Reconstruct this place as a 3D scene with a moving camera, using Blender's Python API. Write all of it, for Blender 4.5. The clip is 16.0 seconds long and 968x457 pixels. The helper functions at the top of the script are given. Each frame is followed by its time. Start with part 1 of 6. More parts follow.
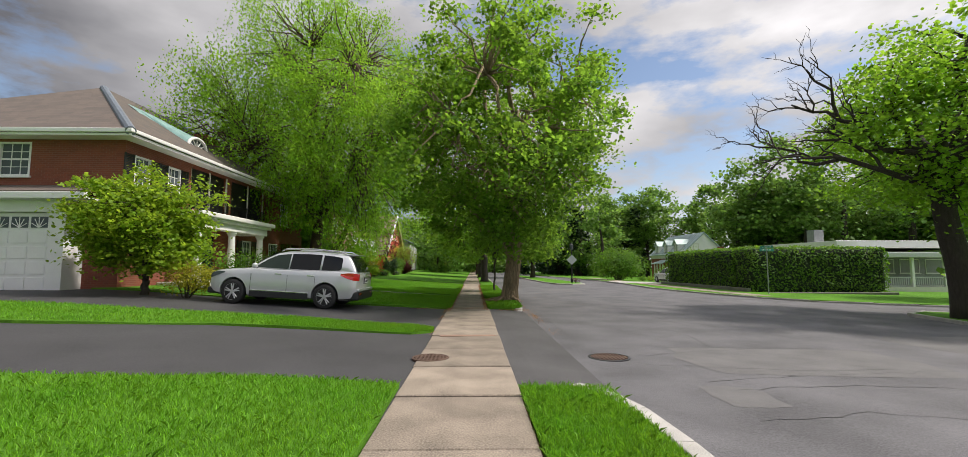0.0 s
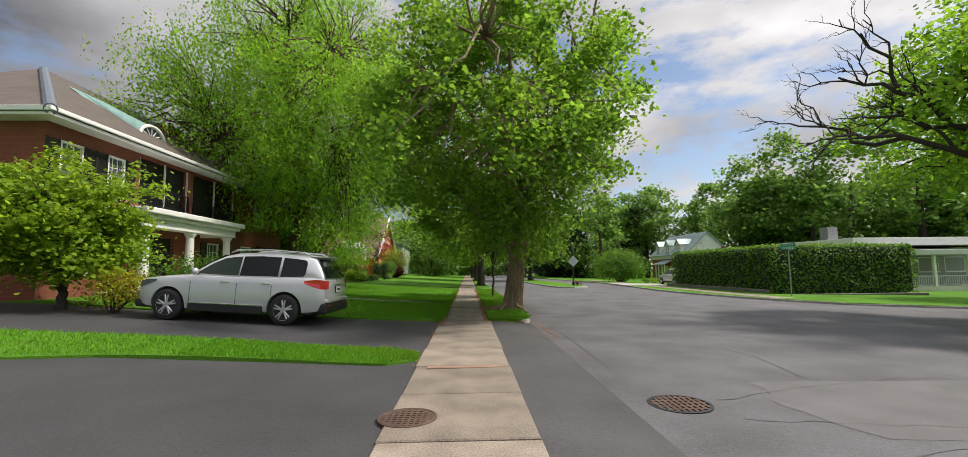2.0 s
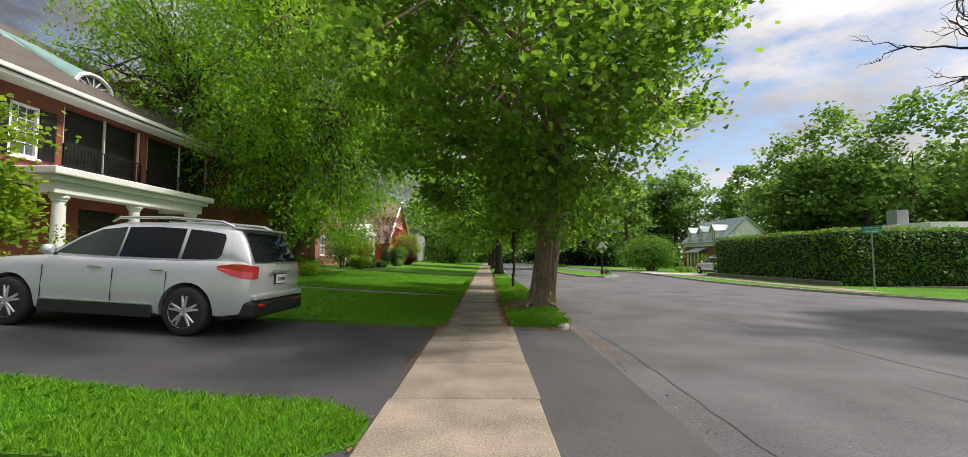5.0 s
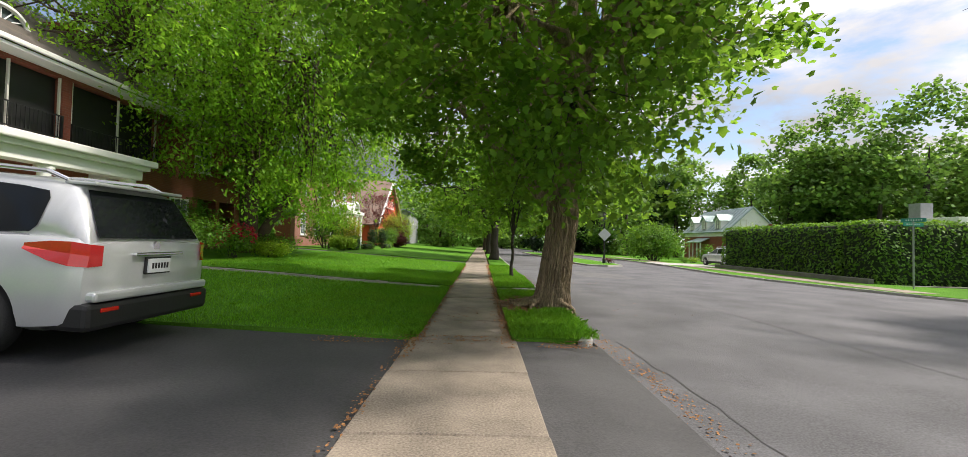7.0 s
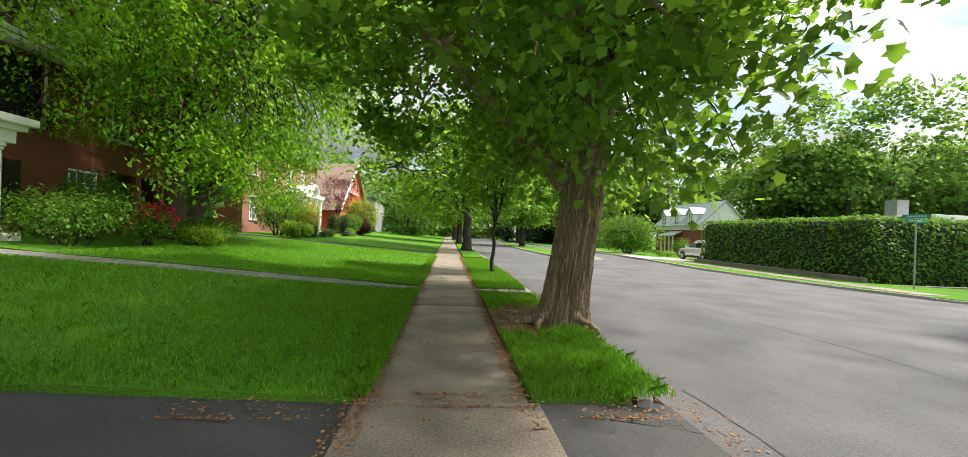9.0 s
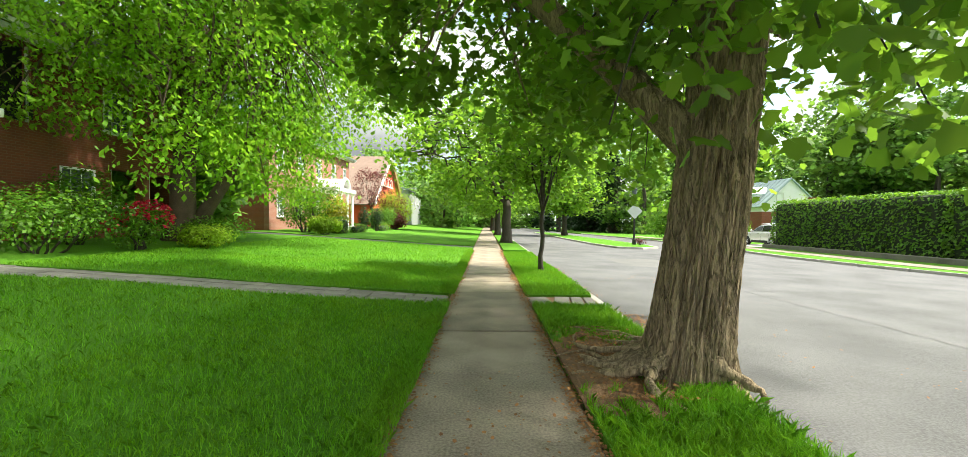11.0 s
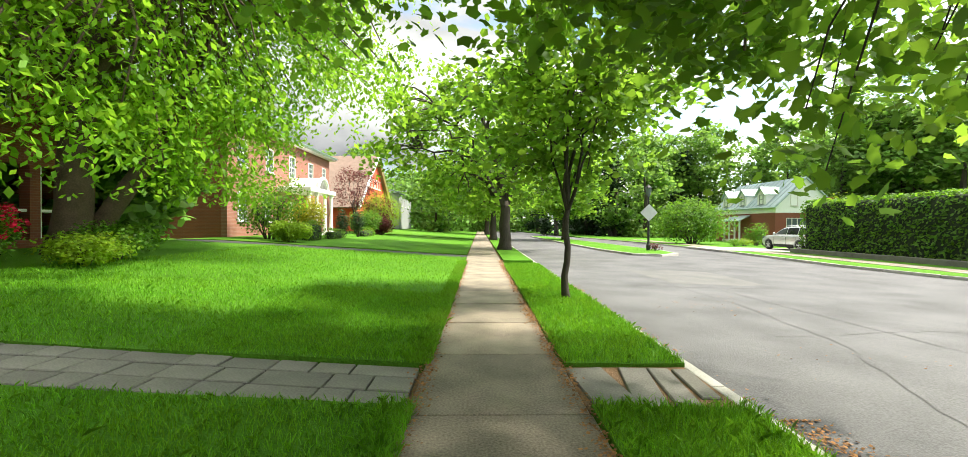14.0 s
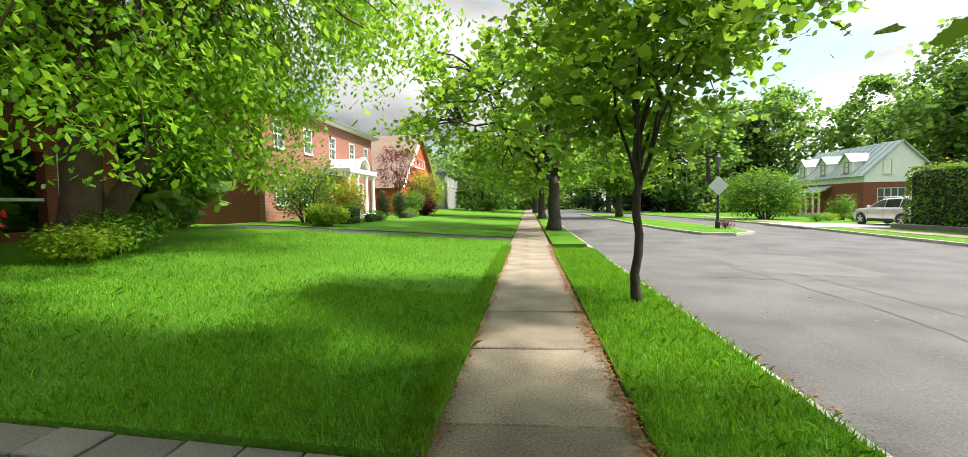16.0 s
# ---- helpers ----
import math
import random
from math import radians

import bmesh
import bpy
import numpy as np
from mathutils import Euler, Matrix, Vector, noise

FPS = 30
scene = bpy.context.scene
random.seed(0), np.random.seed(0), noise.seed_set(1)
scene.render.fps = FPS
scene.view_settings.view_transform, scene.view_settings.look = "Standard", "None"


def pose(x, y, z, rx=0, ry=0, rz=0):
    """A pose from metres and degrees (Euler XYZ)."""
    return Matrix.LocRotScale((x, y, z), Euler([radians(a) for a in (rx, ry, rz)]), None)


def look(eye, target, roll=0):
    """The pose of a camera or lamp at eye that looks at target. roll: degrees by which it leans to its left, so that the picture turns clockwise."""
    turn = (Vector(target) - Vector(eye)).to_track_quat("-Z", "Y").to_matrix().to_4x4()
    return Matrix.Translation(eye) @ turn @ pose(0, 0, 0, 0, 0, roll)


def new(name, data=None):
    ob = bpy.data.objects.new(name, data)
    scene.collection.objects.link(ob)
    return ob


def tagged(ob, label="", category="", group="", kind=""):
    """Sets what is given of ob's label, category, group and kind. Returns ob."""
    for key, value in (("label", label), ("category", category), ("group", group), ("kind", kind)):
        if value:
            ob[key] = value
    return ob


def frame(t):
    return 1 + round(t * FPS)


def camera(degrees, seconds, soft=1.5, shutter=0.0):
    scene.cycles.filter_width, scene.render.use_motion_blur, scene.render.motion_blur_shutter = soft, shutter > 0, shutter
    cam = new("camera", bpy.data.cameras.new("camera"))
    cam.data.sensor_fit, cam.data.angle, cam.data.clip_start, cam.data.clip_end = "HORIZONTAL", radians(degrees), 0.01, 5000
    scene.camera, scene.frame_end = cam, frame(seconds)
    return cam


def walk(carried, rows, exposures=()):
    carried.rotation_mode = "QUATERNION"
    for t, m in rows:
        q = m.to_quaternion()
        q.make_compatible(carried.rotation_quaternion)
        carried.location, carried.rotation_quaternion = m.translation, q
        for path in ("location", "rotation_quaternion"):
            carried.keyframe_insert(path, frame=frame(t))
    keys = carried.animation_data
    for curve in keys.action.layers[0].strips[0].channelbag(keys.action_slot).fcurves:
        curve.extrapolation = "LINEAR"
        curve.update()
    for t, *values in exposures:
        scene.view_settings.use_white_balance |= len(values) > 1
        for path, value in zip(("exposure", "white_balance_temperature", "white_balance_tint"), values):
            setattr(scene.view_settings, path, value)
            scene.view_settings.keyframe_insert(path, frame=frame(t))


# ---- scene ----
cam = camera(94.2, 16.0, soft=0.7)
METRES, EYE, TILT, LEAN, TURN = 20.8, 1.5, 4.8, 0.0, -1.3
ROWS = [
    (0.0, 0.0, 0.0, 0.0, 0.0, 0.0, -0.0),
    (0.5, 0.0, 0.0342, -0.0023, 0.07, 0.06, 0.14),
    (1.0, -0.0015, 0.0651, -0.0054, 0.42, 0.19, -0.02),
    (1.5, -0.0034, 0.1011, -0.0071, -0.7, 0.29, 0.52),
    (2.0, -0.0066, 0.1318, -0.0109, -0.71, 0.36, 0.57),
    (2.5, -0.0082, 0.1671, -0.0143, -0.95, 0.34, 0.97),
    (3.0, -0.0074, 0.1992, -0.0186, -0.77, 0.12, 1.09),
    (3.5, -0.0069, 0.232, -0.0234, -0.29, -0.27, 0.89),
    (4.0, -0.0063, 0.2667, -0.0266, 0.32, -0.35, 1.04),
    (4.5, -0.0048, 0.3, -0.0307, 1.27, -0.8, 0.94),
    (7.0, -0.0089, 0.4661, -0.0456, 1.03, -3.13, -1.22),
    (7.5, -0.0149, 0.4959, -0.0491, 1.12, -4.04, -0.3),
    (8.0, -0.0179, 0.5311, -0.0521, -0.84, -3.74, -0.97),
    (8.5, -0.0207, 0.5632, -0.054, -2.78, -4.22, -1.87),
    (9.0, -0.0245, 0.5931, -0.0566, -2.99, -4.33, -2.58),
    (9.5, -0.0285, 0.6262, -0.0587, -4.23, -4.25, -1.43),
    (10.0, -0.0292, 0.6585, -0.0622, -0.89, -4.34, -1.04),
    (12.5, -0.0248, 0.8076, -0.0735, 2.4, -7.75, 0.01),
    (13.0, -0.0301, 0.8392, -0.0753, 2.44, -5.42, 0.18),
    (13.5, -0.0328, 0.8706, -0.0782, 2.45, -5.52, 0.15),
    (14.0, -0.0366, 0.9002, -0.0813, 0.76, -5.24, -0.04),
    (14.5, -0.0395, 0.9285, -0.084, 0.02, -6.17, 0.13),
    (15.0, -0.039, 0.955, -0.0853, -0.98, -7.55, 0.23),
    (15.5, -0.0369, 0.9776, -0.0852, -0.71, -8.04, 1.04),
    (16.0, -0.033, 0.9922, -0.0859, 6.83, -7.96, 1.68),
]
walk(cam, [(t, pose(0, 0, EYE, TILT, LEAN, TURN) @ pose(METRES * x, METRES * y, METRES * z, 90 + pitch, roll, yaw)) for t, x, y, z, yaw, pitch, roll in ROWS],
     exposures=[(0.0, 0.55, 6700, 13), (4.5, 0.6, 6700, 13), (7.0, 0.9, 6700, 13), (8.0, 0.95, 6600, 12), (9.0, 1.3, 6800, 9), (10.0, 1.65, 6900, 5), (12.5, 2.1, 7000, -1), (13.0, 2.05, 6950, 0), (14.5, 1.7, 6950, 6), (16.0, 1.52, 6900, 8)])

# ---- light ----
SUN_EL, SUN_AZ = 52.0, 90.0          # degrees; azimuth clockwise from +y
world = bpy.data.worlds.new("sky")
scene.world = world
world.use_nodes = True
wn, wl = world.node_tree.nodes, world.node_tree.links
wn.clear()
sky = wn.new("ShaderNodeTexSky")
sky.sky_type, sky.sun_disc = "NISHITA", False
sky.sun_elevation, sky.sun_rotation = radians(SUN_EL), radians(SUN_AZ)
tc = wn.new("ShaderNodeTexCoord")
mp = wn.new("ShaderNodeMapping")
mp.inputs["Scale"].default_value = (1.0, 1.0, 2.6)
mp.inputs["Location"].default_value = (0.31, 0.42, 0.1)
wl.new(tc.outputs["Generated"], mp.inputs[0])
n1 = wn.new("ShaderNodeTexNoise")
n1.inputs["Scale"].default_value, n1.inputs["Detail"].default_value, n1.inputs["Roughness"].default_value = 3.4, 10, 0.58
wl.new(mp.outputs[0], n1.inputs[0])
n2 = wn.new("ShaderNodeTexNoise")
n2.inputs["Scale"].default_value, n2.inputs["Detail"].default_value = 1.7, 6
mp2 = wn.new("ShaderNodeMapping")
mp2.inputs["Scale"].default_value, mp2.inputs["Location"].default_value = (1, 1, 2.2), (4.2, 1.7, 0.4)
wl.new(tc.outputs["Generated"], mp2.inputs[0])
wl.new(mp2.outputs[0], n2.inputs[0])
cover = wn.new("ShaderNodeValToRGB")
cover.color_ramp.elements[0].position, cover.color_ramp.elements[1].position = 0.38, 0.50
westward = wn.new("ShaderNodeMath")         # the cover closes towards the west
westward.operation, westward.inputs[1].default_value = "MULTIPLY_ADD", -0.06
sep = wn.new("ShaderNodeSeparateXYZ")
wl.new(tc.outputs["Generated"], sep.inputs[0])
wl.new(sep.outputs[0], westward.inputs[0])
wl.new(n1.outputs[0], westward.inputs[2])
wl.new(westward.outputs[0], cover.inputs[0])
shade = wn.new("ShaderNodeValToRGB")
shade.color_ramp.elements[0].position, shade.color_ramp.elements[1].position = 0.36, 1.0
shade.color_ramp.elements[0].color, shade.color_ramp.elements[1].color = (1.1, 1.15, 1.3, 1), (12.0, 12.0, 12.2, 1)
shade.color_ramp.elements.new(0.72).color = (5.3, 5.35, 5.5, 1)
sunward = wn.new("ShaderNodeMath")          # clouds are brighter on the sun's side
sunward.operation, sunward.inputs[1].default_value = "MULTIPLY_ADD", 0.27
wl.new(sep.outputs[0], sunward.inputs[0])
zenith = wn.new("ShaderNodeMath")           # and thinner overhead than near the horizon
zenith.operation = "MULTIPLY"
wl.new(sep.outputs[2], zenith.inputs[0])
wl.new(sep.outputs[2], zenith.inputs[1])
lift_ = wn.new("ShaderNodeMath")
lift_.operation, lift_.inputs[1].default_value = "MULTIPLY_ADD", 0.5
wl.new(zenith.outputs[0], lift_.inputs[0])
wl.new(n2.outputs[0], lift_.inputs[2])
wl.new(lift_.outputs[0], sunward.inputs[2])
wl.new(sunward.outputs[0], shade.inputs[0])
mix = wn.new("ShaderNodeMix")
mix.data_type = "RGBA"
wl.new(cover.outputs[0], mix.inputs[0])
wl.new(sky.outputs[0], mix.inputs[6])
wl.new(shade.outputs[0], mix.inputs[7])
bg = wn.new("ShaderNodeBackground")
bg.inputs[1].default_value = 0.10
wl.new(mix.outputs[2], bg.inputs[0])
wo = wn.new("ShaderNodeOutputWorld")
wl.new(bg.outputs[0], wo.inputs[0])

sun_data = bpy.data.lights.new("sun", "SUN")
sun_data.energy, sun_data.angle, sun_data.color = 2.8, radians(4.0), (1.0, 0.95, 0.86)
sun = new("sun", sun_data)
az, el = radians(SUN_AZ), radians(SUN_EL)
sun_way = Vector((math.sin(az) * math.cos(el), math.cos(az) * math.cos(el), math.sin(el)))
sun.matrix_world = look(sun_way * 60, (0, 0, 0))


# ---- materials ----
def material(name, base, rough=0.7, metal=0.0, vary=0.25, scale=4.0, fine=60.0, bump=0.3, spec=0.5, stretch=(1, 1, 1), per_piece=0.0, island=0.0, tint=None, depth=0.01, coat=0.0):
    """A surface with stains at one scale, grain at another, and relief from both."""
    m = bpy.data.materials.new(name)
    m.use_nodes = True
    n, l = m.node_tree.nodes, m.node_tree.links
    p = n["Principled BSDF"]
    p.inputs["Roughness"].default_value, p.inputs["Metallic"].default_value = rough, metal
    p.inputs["Specular IOR Level"].default_value = spec
    p.inputs["Coat Weight"].default_value = coat
    co = n.new("ShaderNodeTexCoord")
    ma = n.new("ShaderNodeMapping")
    ma.inputs["Scale"].default_value = stretch
    l.new(co.outputs["Object"], ma.inputs[0])
    a, b = n.new("ShaderNodeTexNoise"), n.new("ShaderNodeTexNoise")
    a.inputs["Scale"].default_value, a.inputs["Detail"].default_value = scale, 5
    b.inputs["Scale"].default_value, b.inputs["Detail"].default_value = fine, 3
    l.new(ma.outputs[0], a.inputs[0])
    l.new(ma.outputs[0], b.inputs[0])
    add = n.new("ShaderNodeMath")
    add.operation = "ADD"
    l.new(a.outputs[0], add.inputs[0])
    l.new(b.outputs[0], add.inputs[1])
    mr = n.new("ShaderNodeMapRange")
    mr.inputs[1].default_value, mr.inputs[2].default_value = 0.65, 1.35
    l.new(add.outputs[0], mr.inputs[0])
    cm = n.new("ShaderNodeMix")
    cm.data_type = "RGBA"
    dark = [c * (1 - vary) for c in base]
    light = tint if tint else [min(1, c * (1 + vary)) for c in base]
    cm.inputs[6].default_value, cm.inputs[7].default_value = (*dark, 1), (*light, 1)
    l.new(mr.outputs[0], cm.inputs[0])
    last = cm.outputs[2]
    if per_piece or island:
        hs = n.new("ShaderNodeHueSaturation")
        src = n.new("ShaderNodeObjectInfo").outputs["Random"] if per_piece else n.new("ShaderNodeNewGeometry").outputs["Random Per Island"]
        vr = n.new("ShaderNodeMapRange")
        amount = per_piece or island
        vr.inputs[3].default_value, vr.inputs[4].default_value = 1 - amount, 1 + amount
        l.new(src, vr.inputs[0])
        l.new(vr.outputs[0], hs.inputs["Value"])
        l.new(last, hs.inputs["Color"])
        last = hs.outputs[0]
    l.new(last, p.inputs["Base Color"])
    if bump:
        bp = n.new("ShaderNodeBump")
        bp.inputs["Strength"].default_value, bp.inputs["Distance"].default_value = bump, depth
        l.new(add.outputs[0], bp.inputs["Height"])
        l.new(bp.outputs[0], p.inputs["Normal"])
    return m


def leaf_material(name, base, glow, vary=0.35, rough=0.55, through_it=0.42, hue=0.02):
    """Leaves: a matt face and light that comes through, a little different from leaf to leaf."""
    m = bpy.data.materials.new(name)
    m.use_nodes = True
    n, l = m.node_tree.nodes, m.node_tree.links
    p = n["Principled BSDF"]
    p.inputs["Roughness"].default_value, p.inputs["Specular IOR Level"].default_value = rough, 0.3
    g = n.new("ShaderNodeNewGeometry")
    vr, hr = n.new("ShaderNodeMapRange"), n.new("ShaderNodeMapRange")
    vr.inputs[3].default_value, vr.inputs[4].default_value = 1 - vary, 1 + vary
    hr.inputs[3].default_value, hr.inputs[4].default_value = 0.5 + hue, 0.5 - hue
    l.new(g.outputs["Random Per Island"], vr.inputs[0])
    co, no = n.new("ShaderNodeTexCoord"), n.new("ShaderNodeTexNoise")
    no.inputs["Scale"].default_value = 0.9
    l.new(co.outputs["Object"], no.inputs[0])
    l.new(no.outputs[0], hr.inputs[0])
    tr = n.new("ShaderNodeBsdfTranslucent")
    ms = n.new("ShaderNodeMixShader")
    ms.inputs[0].default_value = through_it
    for col, sock in ((base, p.inputs["Base Color"]), (glow, tr.inputs["Color"])):
        hs = n.new("ShaderNodeHueSaturation")
        hs.inputs["Color"].default_value = (*col, 1)
        l.new(vr.outputs[0], hs.inputs["Value"])
        l.new(hr.outputs[0], hs.inputs["Hue"])
        l.new(hs.outputs[0], sock)
    l.new(p.outputs[0], ms.inputs[1])
    l.new(tr.outputs[0], ms.inputs[2])
    l.new(ms.outputs[0], n["Material Output"].inputs[0])
    return m


def brick_material(name, c1, c2, mortar, axis):
    """Brick courses of 72 mm on an upright wall that runs along x or y."""
    m = material(name, c1, 0.85, vary=0.2, scale=1.2, fine=30)
    n, l = m.node_tree.nodes, m.node_tree.links
    co, sp, cb = n.new("ShaderNodeTexCoord"), n.new("ShaderNodeSeparateXYZ"), n.new("ShaderNodeCombineXYZ")
    l.new(co.outputs["Object"], sp.inputs[0])
    l.new(sp.outputs[axis], cb.inputs[0])
    l.new(sp.outputs[2], cb.inputs[1])
    br = n.new("ShaderNodeTexBrick")
    br.inputs["Scale"].default_value = 1.0
    br.inputs["Brick Width"].default_value, br.inputs["Row Height"].default_value = 0.225, 0.072
    br.inputs["Mortar Size"].default_value = 0.006
    br.inputs["Color1"].default_value, br.inputs["Color2"].default_value, br.inputs["Mortar"].default_value = (*c1, 1), (*c2, 1), (*mortar, 1)
    br.inputs["Bias"].default_value = -0.1
    l.new(cb.outputs[0], br.inputs[0])
    p = n["Principled BSDF"]
    old = p.inputs["Base Color"].links[0].from_socket
    mx = n.new("ShaderNodeMix")
    mx.data_type, mx.inputs[0].default_value = "RGBA", 0.35
    l.new(br.outputs[0], mx.inputs[6])
    l.new(old, mx.inputs[7])
    l.new(mx.outputs[2], p.inputs["Base Color"])
    return m


def glass_material(name, tint=(0.9, 0.95, 0.95), rough=0.02, alpha=0.35):
    m = bpy.data.materials.new(name)
    m.use_nodes = True
    p = m.node_tree.nodes["Principled BSDF"]
    p.inputs["Base Color"].default_value = (*tint, 1)
    p.inputs["Roughness"].default_value, p.inputs["IOR"].default_value = rough, 1.35
    p.inputs["Transmission Weight"].default_value = alpha
    return m


ASPHALT = material("asphalt_new", (0.046, 0.045, 0.048), 0.82, vary=0.4, scale=0.6, fine=48, bump=0.5, depth=0.008)
ROAD = material("asphalt_worn", (0.106, 0.104, 0.111), 0.85, vary=0.5, scale=0.7, fine=55, bump=0.7, depth=0.01)
APRON = material("asphalt_greyed", (0.066, 0.064, 0.066), 0.84, vary=0.42, scale=0.8, fine=55, bump=0.6, depth=0.009)
PATCHED = material("asphalt_pale", (0.128, 0.125, 0.126), 0.88, vary=0.25, scale=1.5, fine=120, bump=0.4, depth=0.008)
CRACK = material("tar", (0.055, 0.054, 0.055), 0.7, vary=0.3, scale=3, fine=60)
CONCRETE = material("concrete", (0.235, 0.195, 0.155), 0.9, vary=0.6, scale=1.6, fine=55, bump=0.8, per_piece=0.17, depth=0.006)
KERB = material("kerb_stone", (0.40, 0.385, 0.36), 0.9, vary=0.3, scale=2.5, fine=70, bump=0.5, per_piece=0.1)
STONE = material("bluestone", (0.19, 0.178, 0.16), 0.88, vary=0.3, scale=2.2, fine=50, bump=0.5, per_piece=0.16)
SOIL = material("soil", (0.20, 0.115, 0.06), 0.95, vary=0.45, scale=6, fine=70, bump=0.9, depth=0.03)
TURF = material("turf", (0.082, 0.215, 0.016), 0.9, vary=0.30, scale=0.45, fine=45, bump=0.9, spec=0.15, depth=0.03)
BLADE = leaf_material("grass_blade", (0.135, 0.33, 0.017), (0.25, 0.52, 0.028), vary=0.35, through_it=0.35)
LITTER = material("dry_litter", (0.28, 0.135, 0.05), 0.9, vary=0.4, island=0.4)
BARK = material("maple_bark", (0.37, 0.28, 0.175), 0.95, vary=0.4, scale=5, fine=40, bump=0.9, stretch=(3, 3, 0.7), depth=0.02)
bn, bl = BARK.node_tree.nodes, BARK.node_tree.links      # furrows that weave between the ridges
bco, bmap, bvor = bn.new("ShaderNodeTexCoord"), bn.new("ShaderNodeMapping"), bn.new("ShaderNodeTexNoise")
bmap.inputs["Scale"].default_value = (17, 17, 2.6)
bvor.inputs["Scale"].default_value, bvor.inputs["Detail"].default_value, bvor.inputs["Distortion"].default_value = 1.0, 3, 0.9
bl.new(bco.outputs["Object"], bmap.inputs[0])
bl.new(bmap.outputs[0], bvor.inputs[0])
b1, b2, b3 = bn.new("ShaderNodeMath"), bn.new("ShaderNodeMath"), bn.new("ShaderNodeMapRange")
b1.operation, b1.inputs[1].default_value = "SUBTRACT", 0.5
b2.operation = "ABSOLUTE"
b3.inputs[1].default_value, b3.inputs[2].default_value, b3.inputs[3].default_value, b3.inputs[4].default_value = 0.0, 0.075, 0.5, 1.0
bl.new(bvor.outputs[0], b1.inputs[0])
bl.new(b1.outputs[0], b2.inputs[0])
bl.new(b2.outputs[0], b3.inputs[0])
bp_ = bn["Principled BSDF"]
bmul = bn.new("ShaderNodeMix")
bmul.data_type, bmul.blend_type, bmul.inputs[0].default_value = "RGBA", "MULTIPLY", 0.85
bl.new(bp_.inputs["Base Color"].links[0].from_socket, bmul.inputs[6])
bl.new(b3.outputs[0], bmul.inputs[7])
bl.new(bmul.outputs[2], bp_.inputs["Base Color"])
bbump = bn.new("ShaderNodeBump")
bbump.inputs["Strength"].default_value, bbump.inputs["Distance"].default_value = 0.9, 0.025
bl.new(b3.outputs[0], bbump.inputs["Height"])
bl.new(bp_.inputs["Normal"].links[0].from_socket, bbump.inputs["Normal"])
bl.new(bbump.outputs[0], bp_.inputs["Normal"])
BARK_DARK = material("dark_bark", (0.055, 0.045, 0.036), 0.95, vary=0.4, scale=6, fine=40, bump=0.8, stretch=(3, 3, 0.7), depth=0.02)
BIRCH_BARK = material("birch_bark", (0.10, 0.065, 0.045), 0.9, vary=0.45, scale=3, fine=30, bump=0.6)
MAPLE = leaf_material("maple_leaf", (0.075, 0.172, 0.02), (0.27, 0.47, 0.042), through_it=0.58)
BIRCH = leaf_material("birch_leaf", (0.15, 0.31, 0.022), (0.36, 0.62, 0.045), through_it=0.5)
LIME = leaf_material("young_leaf", (0.16, 0.27, 0.02), (0.40, 0.56, 0.04), through_it=0.5)
WOOD_LEAF = leaf_material("woodland_leaf", (0.125, 0.24, 0.05), (0.27, 0.46, 0.075), vary=0.45)
CONIFER = leaf_material("conifer_needles", (0.028, 0.060, 0.022), (0.04, 0.09, 0.02), vary=0.4, through_it=0.2)
HEDGE = leaf_material("hedge_leaf", (0.075, 0.175, 0.016), (0.22, 0.42, 0.03), vary=0.45)
# near-black, stands in for the shade between a hedge's leaves
HEDGE_SHADE = material("hedge_inner_shade", (0.02, 0.032, 0.012), 0.95, vary=0.4)
GOLD_LEAF = leaf_material("golden_leaf", (0.30, 0.30, 0.02), (0.45, 0.45, 0.03))
RED_LEAF = leaf_material("purple_leaf", (0.10, 0.028, 0.026), (0.2, 0.05, 0.04))
FLOWER = leaf_material("red_flower", (0.62, 0.015, 0.07), (0.6, 0.03, 0.08), vary=0.2)
BRICK_Y = brick_material("brick_long", (0.235, 0.062, 0.034), (0.16, 0.045, 0.028), (0.22, 0.13, 0.10), 1)
BRICK_X = brick_material("brick_cross", (0.235, 0.062, 0.034), (0.16, 0.045, 0.028), (0.22, 0.13, 0.10), 0)
BRICK_PALE = brick_material("brick_rose", (0.28, 0.105, 0.075), (0.22, 0.085, 0.06), (0.36, 0.30, 0.26), 1)
SLATE = brick_material("slate_roof", (0.125, 0.10, 0.082), (0.07, 0.066, 0.066), (0.06, 0.055, 0.05), 1)
SLATE.node_tree.nodes["Brick Texture"].inputs["Row Height"].default_value = 0.16
SLATE.node_tree.nodes["Brick Texture"].inputs["Brick Width"].default_value = 0.4
SLATE_X = brick_material("slate_roof_hip", (0.15, 0.118, 0.10), (0.095, 0.082, 0.075), (0.07, 0.06, 0.055), 0)
SLATE_X.node_tree.nodes["Brick Texture"].inputs["Row Height"].default_value = 0.16
SLATE_X.node_tree.nodes["Brick Texture"].inputs["Brick Width"].default_value = 0.4
LEAD = material("lead_flashing", (0.17, 0.20, 0.24), 0.5, metal=0.4, vary=0.2)
COPPER = material("green_copper", (0.22, 0.36, 0.34), 0.6, metal=0.2, vary=0.25, scale=2)
WHITE = material("white_paint", (0.78, 0.78, 0.76), 0.5, vary=0.06, scale=2, fine=40, bump=0.08)
